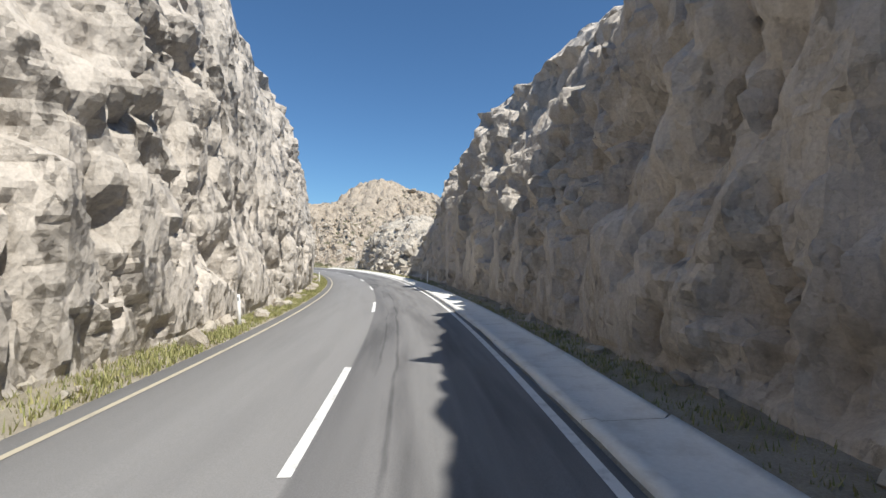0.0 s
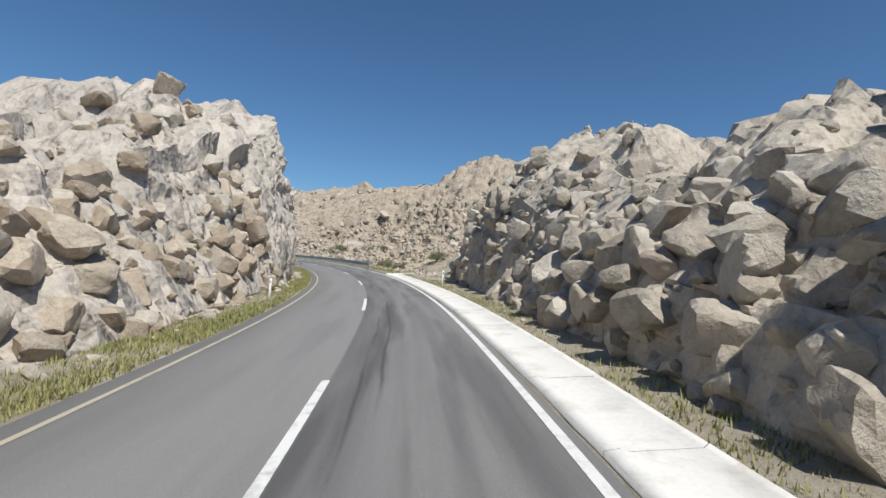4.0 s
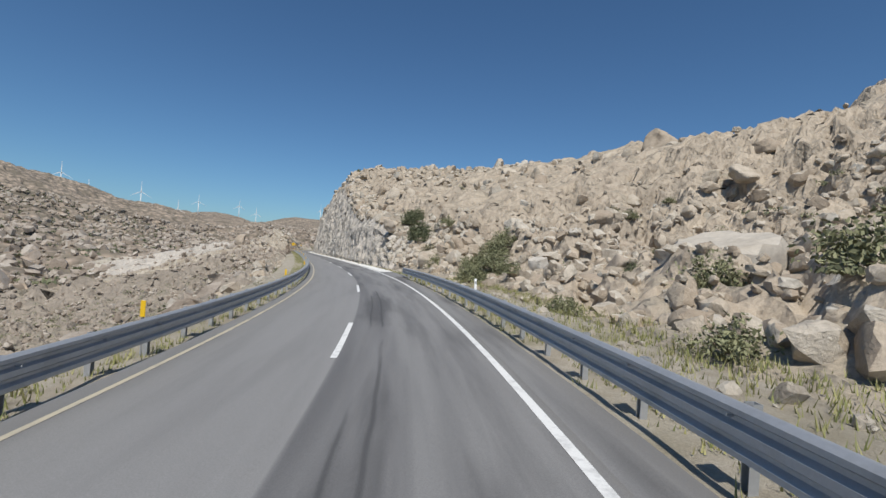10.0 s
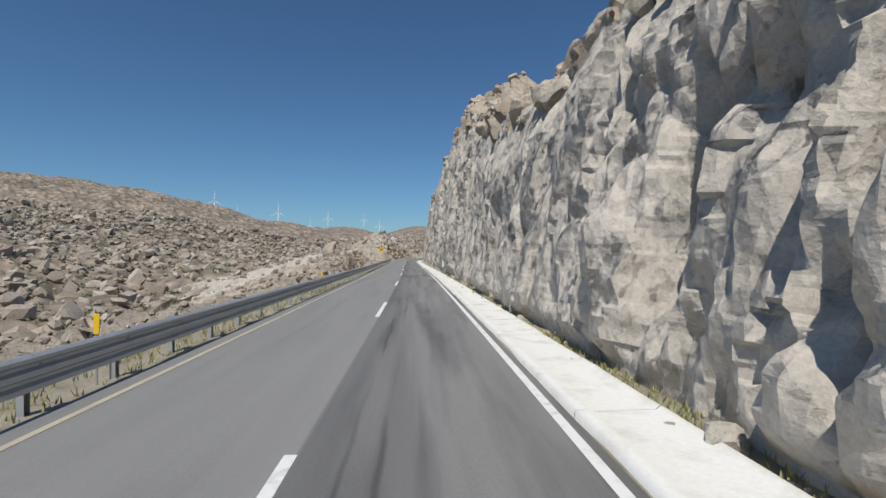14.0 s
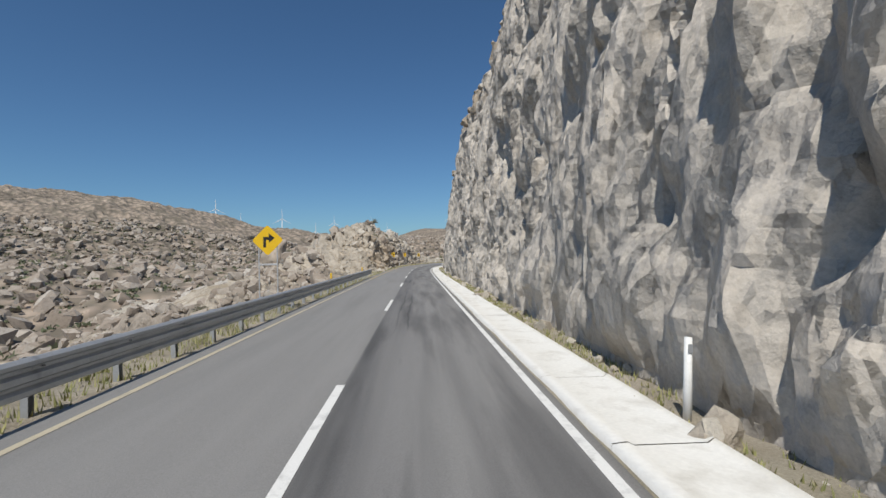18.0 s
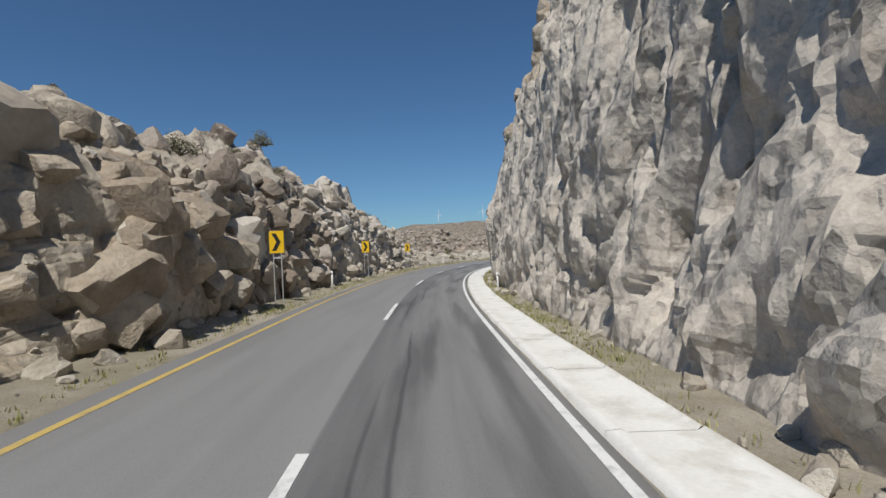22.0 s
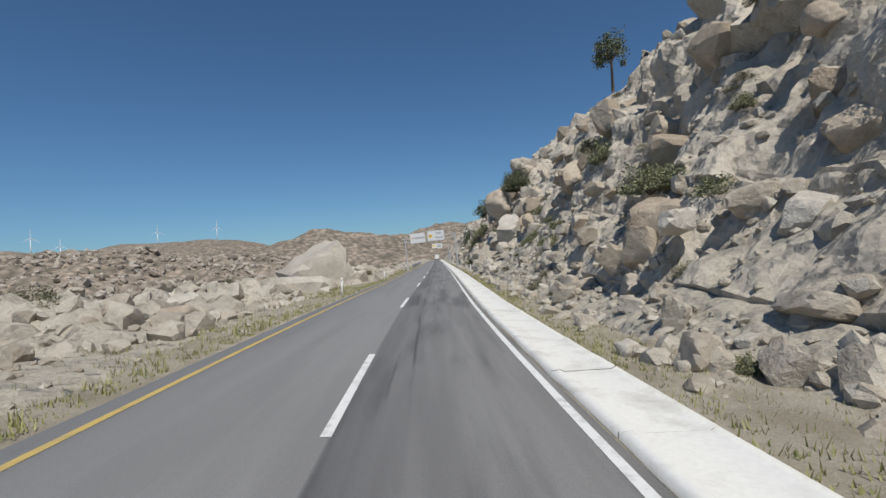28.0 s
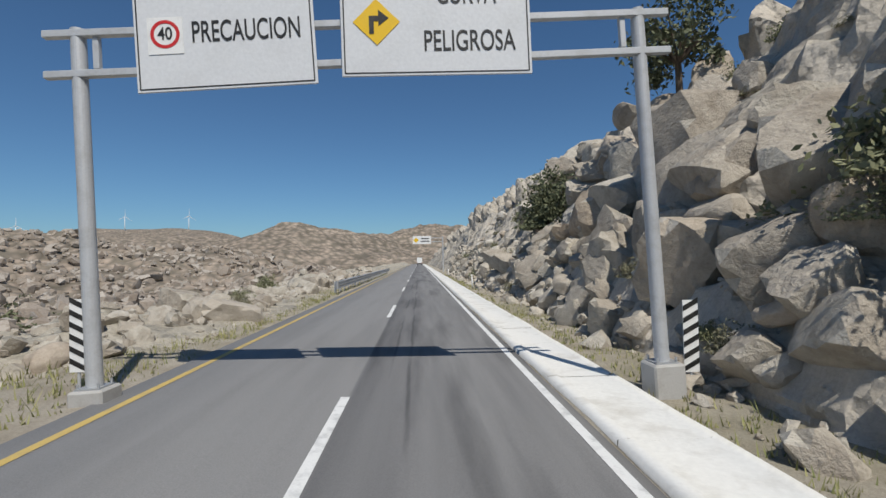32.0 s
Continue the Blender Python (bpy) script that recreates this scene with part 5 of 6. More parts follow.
def spin(g, n):
    """Random rotations, mostly about the upright axis."""
    a, b, c = g.uniform(0, 2 * np.pi, n), g.normal(0, 0.45, n), g.normal(0, 0.45, n)
    ca, sa, cb, sb, cc, sc = np.cos(a), np.sin(a), np.cos(b), np.sin(b), np.cos(c), np.sin(c)
    z, o = np.zeros(n), np.ones(n)
    rz = np.stack([np.stack([ca, -sa, z], -1), np.stack([sa, ca, z], -1), np.stack([z, z, o], -1)], 1)
    rx = np.stack([np.stack([o, z, z], -1), np.stack([z, cb, -sb], -1), np.stack([z, sb, cb], -1)], 1)
    ry = np.stack([np.stack([cc, z, sc], -1), np.stack([z, o, z], -1), np.stack([-sc, z, cc], -1)], 1)
    return rz @ rx @ ry


def stone_field(name, pos, size, material, label, seed, sink=0.2, shapes=None, fine=1.0):
    """Many stones in one mesh; the smaller ones of fewer faces."""
    g = np.random.RandomState(seed)
    n = len(pos)
    R = spin(g, n)
    sc = size[:, None] * g.uniform(0.8, 1.25, (n, 3))
    sets = [shapes] if shapes else [TINY, SMALL, SHAPES]
    rank = np.zeros(n, int) if shapes else (size > 0.16 * fine).astype(int) + (size > 0.5 * fine).astype(int)
    cos, tris, base = [], [], 0
    which = g.randint(0, 60, n)
    for r, group in enumerate(sets):
        for k, (c, t) in enumerate(group):
            m = np.where((which % len(group) == k) & (rank == r))[0]
            if not len(m):
                continue
            p = np.einsum("nij,nvj->nvi", R[m], c[None] * sc[m][:, None, :]) + pos[m][:, None, :]
            p[:, :, 2] += (0.5 - sink) * size[m][:, None] * 0.6
            cos.append(p.reshape(-1, 3))
            tris.append((t[None] + (base + np.arange(len(m)) * len(c))[:, None, None]).reshape(-1, 3))
            base += len(m) * len(c)
    me = raw_mesh(name, np.concatenate(cos), np.concatenate(tris), material, True)
    me.set_sharp_from_angle(angle=radians(30))
    return tagged(new(name, me), label, "stones", kind="stuff")


def stuff_stone_material(name, stops):
    m, n, l, b = mat(name, 0.93)
    g = n.new("ShaderNodeNewGeometry")
    fine = tex(n, l, 5, 6, rough=0.7)
    big = tex(n, l, 0.9, 5)
    c = ramp(n, l, g.outputs["Random Per Island"], stops)
    c = mix(n, l, "MULTIPLY", 0.7, c, ramp(n, l, big.outputs[0], [(0.3, (0.6, 0.56, 0.51)), (0.48, (0.95, 0.94, 0.92)), (0.7, (1.1, 1.09, 1.08))]))
    c = mix(n, l, "MULTIPLY", 0.7, c, ramp(n, l, fine.outputs[0], [(0.3, (0.66, 0.65, 0.64)), (0.7, (1.13, 1.13, 1.13))]))
    l.new(c, b.inputs["Base Color"])
    mid = tex(n, l, 2.2, 6, rough=0.68)
    bump(n, l, b, mix(n, l, "MIX", 0.35, mid.outputs[0], fine.outputs[0]), 1.0, 0.2)
    return m


LOOSE = stuff_stone_material("loose_stone", [(0.0, (0.375, 0.31, 0.24)), (0.4, (0.475, 0.405, 0.32)), (0.75, (0.52, 0.46, 0.378)), (1.0, (0.57, 0.53, 0.46))])
LOOSE_BROWN = stuff_stone_material("loose_brown_stone", [(0.0, (0.26, 0.215, 0.172)), (0.4, (0.35, 0.30, 0.25)), (0.75, (0.41, 0.362, 0.31)), (1.0, (0.48, 0.435, 0.38))])
LOOSE_PALE = stuff_stone_material("loose_pale_stone", [(0.0, (0.40, 0.355, 0.295)), (0.4, (0.46, 0.415, 0.35)), (0.75, (0.51, 0.47, 0.40)), (1.0, (0.57, 0.535, 0.47))])


def on_bank(side, s, w):
    b = RIGHT_BANK if side > 0 else LEFT_BANK
    return b.surface(np.asarray(s, float), np.asarray(w, float))


def scatter(name, side, s0, s1, w0, w1, n, a, b, seed, label, power=2.2, sink=0.2, material=None, wpow=1.0, shapes=None, fine=1.0, patchy=-1.0):
    g = np.random.RandomState(seed)
    s = g.uniform(s0, s1, n)
    w = w0 + (w1 - w0) * g.uniform(0, 1, n) ** wpow
    size = a + (b - a) * g.uniform(0, 1, n) ** power
    if patchy > -1:                                    # gathered in drifts, with bare rock between
        m = value_noise(s / 7, w * 1.3, seed + 3) + 0.5 * value_noise(s / 2.5, w * 3, seed + 5) + g.uniform(-0.2, 0.2, n) > patchy
        s, w, size = s[m], w[m], size[m]
    return stone_field(name, on_bank(side, s, w), size, material or LOOSE, label, seed, sink, shapes, fine)


scatter("rubble", 1, 57, 98, 0.0, 3.6, 900, 0.08, 0.75, 1, "heap of broken pale granite blocks", 2.5, material=LOOSE_PALE)
scatter("hill_stones", 1, 116, 210, 1.2, 3.6, 800, 0.2, 1.1, 2, "tan boulders packed over the hillside", 2.2, 0.3, fine=1.5, patchy=-0.25)
scatter("upper_hill_stones", 1, 108, 208, 3.0, 5.7, 1700, 0.3, 1.5, 22, "tan boulders packed over the upper hillside", 2.4, 0.3, fine=3, patchy=0.0)
scatter("hill_crest_stones", 1, 206, 300, 4.0, 5.7, 1500, 0.35, 1.5, 31, "tan boulders packed over the hill above the cutting", 2.2, 0.35, fine=3, patchy=-0.2)
scatter("hill_domes", 1, 126, 270, 3.6, 5.7, 70, 1.5, 4.2, 23, "great rounded granite domes on the hillside", 1.6, 0.6, shapes=ROUND[:4])
scatter("cutting_end_blocks", 1, 208, 224, 0.3, 3.8, 520, 0.08, 0.55, 32, "broken pale blocks heaped at the end of the cutting", 1.8, 0.35, LOOSE_PALE)
scatter("gully_blocks", 1, 184, 212, 0.9, 4.3, 1300, 0.15, 1.0, 35, "tan blocks packed into the gully above the road", 1.8, 0.35, fine=1.4)
scatter("hill_foot_blocks", 1, 120, 212, 0.3, 2.3, 1100, 0.2, 0.75, 36, "tan blocks lying thickly along the foot of the hill", 1.8, 0.3, fine=1.3)
scatter("left_rubble", -1, 63, 93, 0.0, 3.8, 420, 0.1, 0.8, 24, "broken tan blocks filling a gap in the cutting", 2.0)
scatter("hill_foot_stones", 1, 118, 216, 0.4, 2.8, 3000, 0.08, 0.6, 3, "loose tan stones at the foot of the hill", 1.8, fine=1.6)
scatter("crest_stones", 1, 216, 445, 2.8, 4.4, 900, 0.15, 0.9, 4, "weathered boulders along the crest of the cutting", 1.8, 0.35, fine=1.5)
scatter("crest_blocks", 1, 229, 310, 2.7, 3.5, 150, 0.4, 1.15, 38, "rounded tan blocks stacked along the crest of the cutting", 1.4, 0.55)
scatter("small_scree", 1, 440, 574, 0.3, 4.6, 5200, 0.05, 0.28, 25, "broken stones packed between the boulders", 1.8, 0.35, LOOSE_PALE, fine=1.7, patchy=0.1)
scatter("scree", 1, 440, 574, 0.2, 4.6, 1100, 0.15, 0.7, 5, "pale boulders and scree covering the slope", 2.4, 0.4, LOOSE_PALE, patchy=-0.05)
scatter("slope_blocks", 1, 440, 574, 2.2, 5.4, 240, 0.4, 1.3, 6, "large tan blocks on the upper slope", 1.6, 0.5)
scatter("cliff_foot_scree", 1, 574, 660, 0.0, 1.5, 900, 0.08, 0.7, 33, "pale broken stones below the rock face", 2.2, 0.3, LOOSE_PALE)
scatter("slope_slabs", 1, 440, 600, 1.0, 4.4, 90, 0.7, 1.7, 37, "great tan slabs bedded in the slope", 1.3, 0.75)
scatter("cliff_blocks", 1, 553, 612, 0.7, 4.3, 160, 0.7, 1.9, 43, "great pale tan blocks wedged together above the gantry", 1.6, 0.75, LOOSE_PALE)
scatter("gravel", 1, 440, 660, 0.0, 2.0, 3000, 0.03, 0.15, 26, "gravel and small stones at the slope's foot", 2.0, 0.2, LOOSE_PALE)
scatter("valley_stones", -1, 126, 372, 0.15, 2.2, 2200, 0.06, 0.4, 9, "tan stones covering the slope below the guardrail", 2.2, material=LOOSE_PALE, fine=1.7, patchy=-0.15)
scatter("valley_blocks", -1, 126, 335, 1.3, 4.2, 700, 0.25, 0.85, 91, "tan granite blocks piled down the slope below the guardrail", 1.8, 0.4, fine=1.5)
scatter("rail_side_rocks", -1, 150, 352, 0.4, 2.6, 560, 0.15, 0.6, 94, "pale rocks along the edge below the guardrail", 1.8, 0.45, LOOSE_PALE)
scatter("lower_valley_stones", -1, 122, 376, 2.2, 5.8, 9000, 0.3, 1.3, 92, "brown boulders down the lower slope of the valley", 2.0, material=LOOSE_BROWN, fine=7)
scatter("sandy_flat_stones", -1, 362, 384, 0.2, 3.4, 300, 0.04, 0.35, 93, "small pale stones strewn over the sandy flat", 2.2, material=LOOSE_PALE)
scatter("outcrop_stones", -1, 380, 450, 2.6, 4.8, 480, 0.12, 0.65, 10, "grey-brown boulders on top of the outcrop", 1.6, 0.85, LOOSE_PALE)
# brown of the rock varnish, with the outcrop's shade put into the stone colour
scatter("outcrop_brown_blocks", -1, 401, 416, 0.15, 3.7, 190, 0.25, 0.9, 44, "varnished granite blocks mid-outcrop, their brown deepened to stand for shade", 1.5, 0.8, LOOSE_BROWN)
scatter("outcrop_blocks", -1, 383, 402, 0.15, 3.7, 190, 0.25, 1.0, 41, "jointed granite blocks stacked over the outcrop", 1.5, 0.8)
scatter("outcrop_pale_blocks", -1, 412, 448, 0.05, 3.6, 260, 0.2, 0.75, 42, "broken grey granite blocks under the blasted face", 1.7, 0.75, LOOSE_PALE)
scatter("outcrop_back_stones", -1, 368, 455, 4.0, 6.0, 1300, 0.35, 1.5, 39, "brown boulders covering the land behind the outcrop", 1.8, 0.35, LOOSE_BROWN, fine=5)
scatter("small_verge_stones", -1, 440, 660, 0.7, 5.0, 4000, 0.06, 0.35, 28, "broken pale stones over the verge", 1.8, 0.25, LOOSE_PALE, fine=1.7, patchy=-0.1)
scatter("verge_stones", -1, 440, 660, 0.6, 4.8, 1500, 0.1, 0.75, 11, "pale boulders scattered over the stony verge", 2.2, 0.25, LOOSE_PALE, fine=1.3, patchy=-0.15)
scatter("verge_gravel", -1, 373, 660, 0.0, 2.0, 2600, 0.03, 0.14, 27, "gravel and small stones on the verge", 2.0, 0.2, LOOSE_PALE)


def foot_stones(name, side, s0, s1, n, a, b, seed, label, out=0.9):
    g = np.random.RandomState(seed)
    s = g.uniform(s0, s1, n)
    u0, _ = (RIGHT_BANK if side > 0 else LEFT_BANK).at(s, np.zeros(n))
    size = a + (b - a) * g.uniform(0, 1, n) ** 3
    p = place(s, side * (u0 + 0.25 - out * g.uniform(0, 1, n) ** 1.6), -0.02)
    return stone_field(name, p, size, LOOSE_PALE, label, seed, 0.25)


foot_stones("fallen_stones", 1, -40, 440, 900, 0.03, 0.3, 7, "small stones fallen at the foot of the cutting")
foot_stones("fallen_stones_opposite", -1, -40, 122, 620, 0.03, 0.38, 8, "small stones fallen at the foot of the cutting", 1.1)
foot_stones("outcrop_fallen_stones", -1, 373, 452, 320, 0.04, 0.4, 29, "stones fallen at the foot of the outcrop", 1.3)
foot_stones("slope_foot_stones", 1, 440, 650, 1100, 0.04, 0.45, 34, "stones rolled down to the foot of the slope", 1.2)
foot_stones("gully_stones", 1, 96, 122, 130, 0.04, 0.3, 30, "stones scattered beside the drain", 2.2)


def far_stones():
    g = np.random.RandomState(12)
    x, y = g.uniform(-1050, -120, 15000), g.uniform(-60, 860, 15000)
    d = road_distance(x, y)
    m = d > 112
    x, y = x[m], y[m]
    i = np.clip(np.searchsorted(_ax, x) - 1, 0, len(_ax) - 2)
    j = np.clip(np.searchsorted(_ay, y) - 1, 0, len(_ay) - 2)
    z = _gz[i, j]
    size = 1.2 + 4.2 * g.uniform(0, 1, len(x)) ** 2.2
    stone_field("valley_boulders", np.stack([x, y, z], -1), size, LOOSE_BROWN, "countless boulders over the far side of the valley", 12, 0.3, TINY)


far_stones()


def boulder(s, u, z, size, squash=(1, 1, 1), tilt=(0, 0, 0), kind=0, label="pale rounded granite boulder on the slope", group="boulders"):
    ob = new("boulder", STONE_MESHES[kind])
    ob.matrix_world = at_road(s, u, z) @ Euler([radians(v) for v in tilt]).to_matrix().to_4x4() @ Matrix.Diagonal((size * squash[0], size * squash[1], size * squash[2], 1))
    return tagged(ob, label, "boulder", group)


boulder(222.8, 5.15, 5.65, 1.25, (0.86, 0.95, 1.55), (10, -26, 20), 0, "large egg-shaped tan boulder balanced on the crest")
boulder(402, -29.5, 2.6, 3.9, (0.72, 0.9, 1.05), (6, 22, 30), 1, "huge upright tan boulder leaning out above the valley")
boulder(399, -22.5, 1.6, 2.9, (1.2, 1.0, 0.95), (5, 12, 80), 5, "huge tan block standing above the valley")
boulder(396, -17.0, 2.2, 2.6, (1.0, 1.2, 0.9), (12, -8, 20), 7, "great tilted tan block beside the outcrop")
boulder(391.5, -14.5, 2.4, 2.2, (1.1, 1.0, 1.0), (5, 10, 140), 6, "great tan block leaning on the outcrop")
boulder(398.5, -8.6, 1.2, 1.9, (1.0, 1.5, 0.9), (4, -3, 8), 5, "massive squared tan block at the foot of the outcrop")
boulder(394.0, -9.6, 4.2, 2.1, (1.0, 1.3, 1.3), (-4, 6, -6), 8, "tall squared tan block forming the outcrop's peak")
boulder(404.5, -8.2, 2.4, 1.7, (0.9, 1.3, 1.2), (3, 5, 10), 6, "large upright tan block in the outcrop")
boulder(387.0, -8.4, 0.7, 1.2, (1.2, 1.2, 0.9), (0, -6, 30), 9, "low tan block at the outcrop's end")
boulder(410.0, -8.6, 1.0, 1.2, (1.0, 1.4, 0.9), (0, 4, 15), 7, "squared tan block at the foot of the outcrop")
boulder(386.5, -12.6, 1.2, 1.2, (1.2, 0.9, 0.8), (5, 8, 140), 3, "large rounded tan boulder beside the outcrop")
boulder(188, 24.0, 2.2, 5.2, (1.1, 0.75, 0.5), (4, -6, 20), 5, "huge flat-topped tan slab of rock on the hillside")
boulder(206.5, 7.0, 1.15, 1.45, (1.05, 0.9, 0.85), (10, 18, 40), 1, "big rounded tan boulder beside the road")
boulder(204.5, 9.4, 0.9, 0.9, (1.1, 0.9, 0.85), (10, 8, 140), 6, "tan granite block beside the gully")
boulder(597, 9.8, 7.0, 2.0, (1.2, 1.0, 0.9), (0, 10, 40), 0, "great rounded tan boulder on the crest of the slope")
boulder(592.5, 10.6, 7.2, 1.6, (1.0, 1.0, 1.1), (0, 14, 80), 2, "great rounded tan boulder on the crest of the slope")
boulder(609, 10.5, 7.5, 2.3, (1.2, 1.0, 0.9), (0, 8, 140), 3, "great rounded tan boulder on the crest of the slope")
boulder(65, 6.6, 3.1, 1.6, (1.25, 0.8, 0.75), (8, 14, 25), 4, "tilted pale slab lying on the rubble")
boulder(62, 5.4, 0.6, 0.7, (1.1, 1, 0.8), (0, 10, 60), 5, "angular pale block at the foot of the rubble")
boulder(70, 6.2, 2.4, 0.8, (1.2, 1, 0.9), (10, 10, 120), 6, "angular pale block on the rubble")
boulder(549, 8.1, 4.5, 1.55, (1.2, 0.85, 0.9), (6, -24, 60), 5, "big tilted pale boulder caught on the slope")
boulder(546, 5.5, 0.8, 0.7, (1.3, 1.0, 0.7), (0, -12, 40), 8, "flat pale block at the foot of the slope")
boulder(548.5, 4.9, 0.6, 0.5, (0.8, 1.1, 1.1), (0, 0, 70), 9, "pale block at the foot of the slope")
boulder(556, 8.4, 8.3, 1.9, (1.0, 1.0, 1.1), (0, 8, 10), 1, "great rounded tan boulder high on the slope")
boulder(552.5, 8.9, 5.8, 1.6, (1.0, 1.0, 1.05), (10, -8, 70), 3, "great rounded tan boulder wedged on the slope")
boulder(546.5, 7.2, 2.6, 0.75, (1.2, 1.0, 0.8), (0, -15, 120), 5, "angular pale block resting against a boulder")
boulder(556, 12.0, 11.0, 1.7, (1.1, 1.0, 1.0), (0, 8, 190), 1, "rounded tan boulder high on the slope")
boulder(544, -11.8, 0.6, 3.7, (1.05, 1.25, 0.85), (4, -14, 30), 5, "huge smooth pale dome of granite beside the road")
boulder(532, -9.8, 0.2, 2.1, (1.1, 1.2, 0.7), (0, -8, 100), 8, "broad smooth pale boulder beside the road")
boulder(516, -9.0, 0.3, 0.95, (1.2, 1.0, 0.8), (0, 10, 80), 3, "rounded pale boulder on the verge")
boulder(550.5, -9.4, 0.6, 1.2, (1.4, 0.9, 0.5), (0, -12, 100), 4, "slab-like pale boulder on the verge")
boulder(549.5, -7.1, 0.45, 0.62, (1, 1, 0.9), (0, 0, 20), 5, "pale block on the verge")
boulder(548.3, -8.5, 0.15, 0.42, (1, 1, 0.9), (0, 9, 50), 8, "pale block on the verge")
boulder(558, -6.3, 0.35, 0.95, (1.1, 1, 0.6), (0, 6, 20), 6, "flat pale boulder on the verge")
boulder(512, 7.3, 3.0, 0.65, (1, 1, 1), (0, 10, 10), 6, "rounded grey boulder on the slope")
boulder(507, 4.9, 0.3, 0.42, (1.1, 1, 0.9), (0, 8, 10), 7, "angular pale stone at the slope's foot")
boulder(590, -6.9, 0.3, 1.0, (1.5, 1.0, 0.7), (0, 5, 50), 8, "flat pale boulder on the valley edge")
boulder(103.5, 8.0, 0.8, 1.1, (1.1, 1.0, 1.0), (0, 10, 33), 9, "grey boulder at the end of the rubble")
boulder(99, 7.4, 1.0, 0.95, (0.9, 1.1, 1.3), (10, 10, 120), 0, "grey boulder leaning on the outcrop")

_g = random.Random(5)
for _k in range(265):
    _zone = _g.random()
    if _zone < 0.42:
        _sd, _s, _w, _r = 1, _g.uniform(442, 640), _g.uniform(0.15, 3.6), _g.uniform(0.2, 0.8)
        _lb = "pale angular granite boulder on the dry slope"
    elif _zone < 0.68:
        _sd, _s, _w, _r = -1, _g.uniform(446, 640), _g.uniform(0.9, 3.6), _g.uniform(0.2, 0.65)
        _lb = "pale granite boulder on the stony verge"
    elif _zone < 0.8:
        _sd, _s, _w, _r = 1, _g.uniform(58, 98), _g.uniform(0.1, 3.0), _g.uniform(0.2, 0.7)
        _lb = "broken pale granite block in the rubble"
    else:
        _sd, _s, _w, _r = 1, _g.uniform(121, 215), _g.uniform(0.6, 3.4), _g.uniform(0.25, 0.95)
        _lb = "tan granite boulder at the foot of the hill"
    _p = on_bank(_sd, [_s], [_w])[0]
    _ob = new("boulder", STONE_MESHES[1 + _k % 9])
    _ob.matrix_world = Matrix.Translation((_p[0], _p[1], _p[2] + 0.15 * _r)) @ Euler((_g.uniform(-0.5, 0.5), _g.uniform(-0.5, 0.5), _g.uniform(0, 6.3))).to_matrix().to_4x4() @ Matrix.Diagonal((_r * _g.uniform(0.8, 1.3), _r, _r * _g.uniform(0.65, 1.0), 1))
    tagged(_ob, _lb, "boulder", "boulders")


# ---- plants ----
def leaf_cloud(g, n, clumps, radius, height, leaf, base=0.0):
    """Small leaves gathered in clumps that fill an uneven crown."""
    c = g.normal(size=(clumps, 3))
    c /= np.linalg.norm(c, axis=1)[:, None]
    c *= g.uniform(0.35, 1.0, (clumps, 1)) ** 0.6
    c[:, 2] = np.abs(c[:, 2]) * 1.1 - 0.12
    c *= np.array([radius, radius, height]) * g.uniform(0.8, 1.12, (clumps, 1))
    which = g.randint(0, clumps, n)
    p = c[which] + np.clip(g.normal(size=(n, 3)), -1.5, 1.5) * radius * 0.165 * g.uniform(0.6, 1.5, (clumps, 1))[which]
    p[:, 2] = np.maximum(p[:, 2] + base, 0.03)
    a, b = g.normal(size=(n, 3)), g.normal(size=(n, 3))
    a /= np.linalg.norm(a, axis=1)[:, None]
    b -= a * (a * b).sum(1)[:, None]
    b /= np.linalg.norm(b, axis=1)[:, None]
    l = leaf * g.uniform(0.6, 1.4, (n, 1))
    q = np.stack([p - a * l, p + b * l * 0.45, p + a * l, p - b * l * 0.45], 1)
    return q.reshape(-1, 3), np.arange(4 * n).reshape(-1, 4)


def shrub(seed, leaves, clumps, radius, height, leaf, material, label, stems=6, trunk=0.0, name="shrub", category="shrub"):
    g = np.random.RandomState(seed)
    t = empty(name, Matrix.Translation((0, 0, -90)), label, category, name + "s")
    co, q = leaf_cloud(g, leaves, clumps, radius, height, leaf, trunk)
    crown = new("crown", raw_mesh("crown", co, q, material))
    crown.parent = t
    bm = bmesh.new()
    if trunk:
        tube(bm, (0, 0, -0.4), (0.05 * height, 0, trunk), 0.07 * height ** 0.5 + 0.03, 0.05 * height ** 0.5 + 0.02, 8)
    for k in range(stems):
        a = g.uniform(0, 6.28)
        d = Vector((math.cos(a) * radius * g.uniform(0.3, 0.75), math.sin(a) * radius * g.uniform(0.3, 0.75), trunk + height * g.uniform(0.35, 0.85)))
        tube(bm, (0.05 * height * (trunk > 0), 0, max(trunk - 0.1, -0.25)), d, 0.035 * radius + 0.008, 0.008, 5)
    part("trunk", bm, BARK, t)
    return t


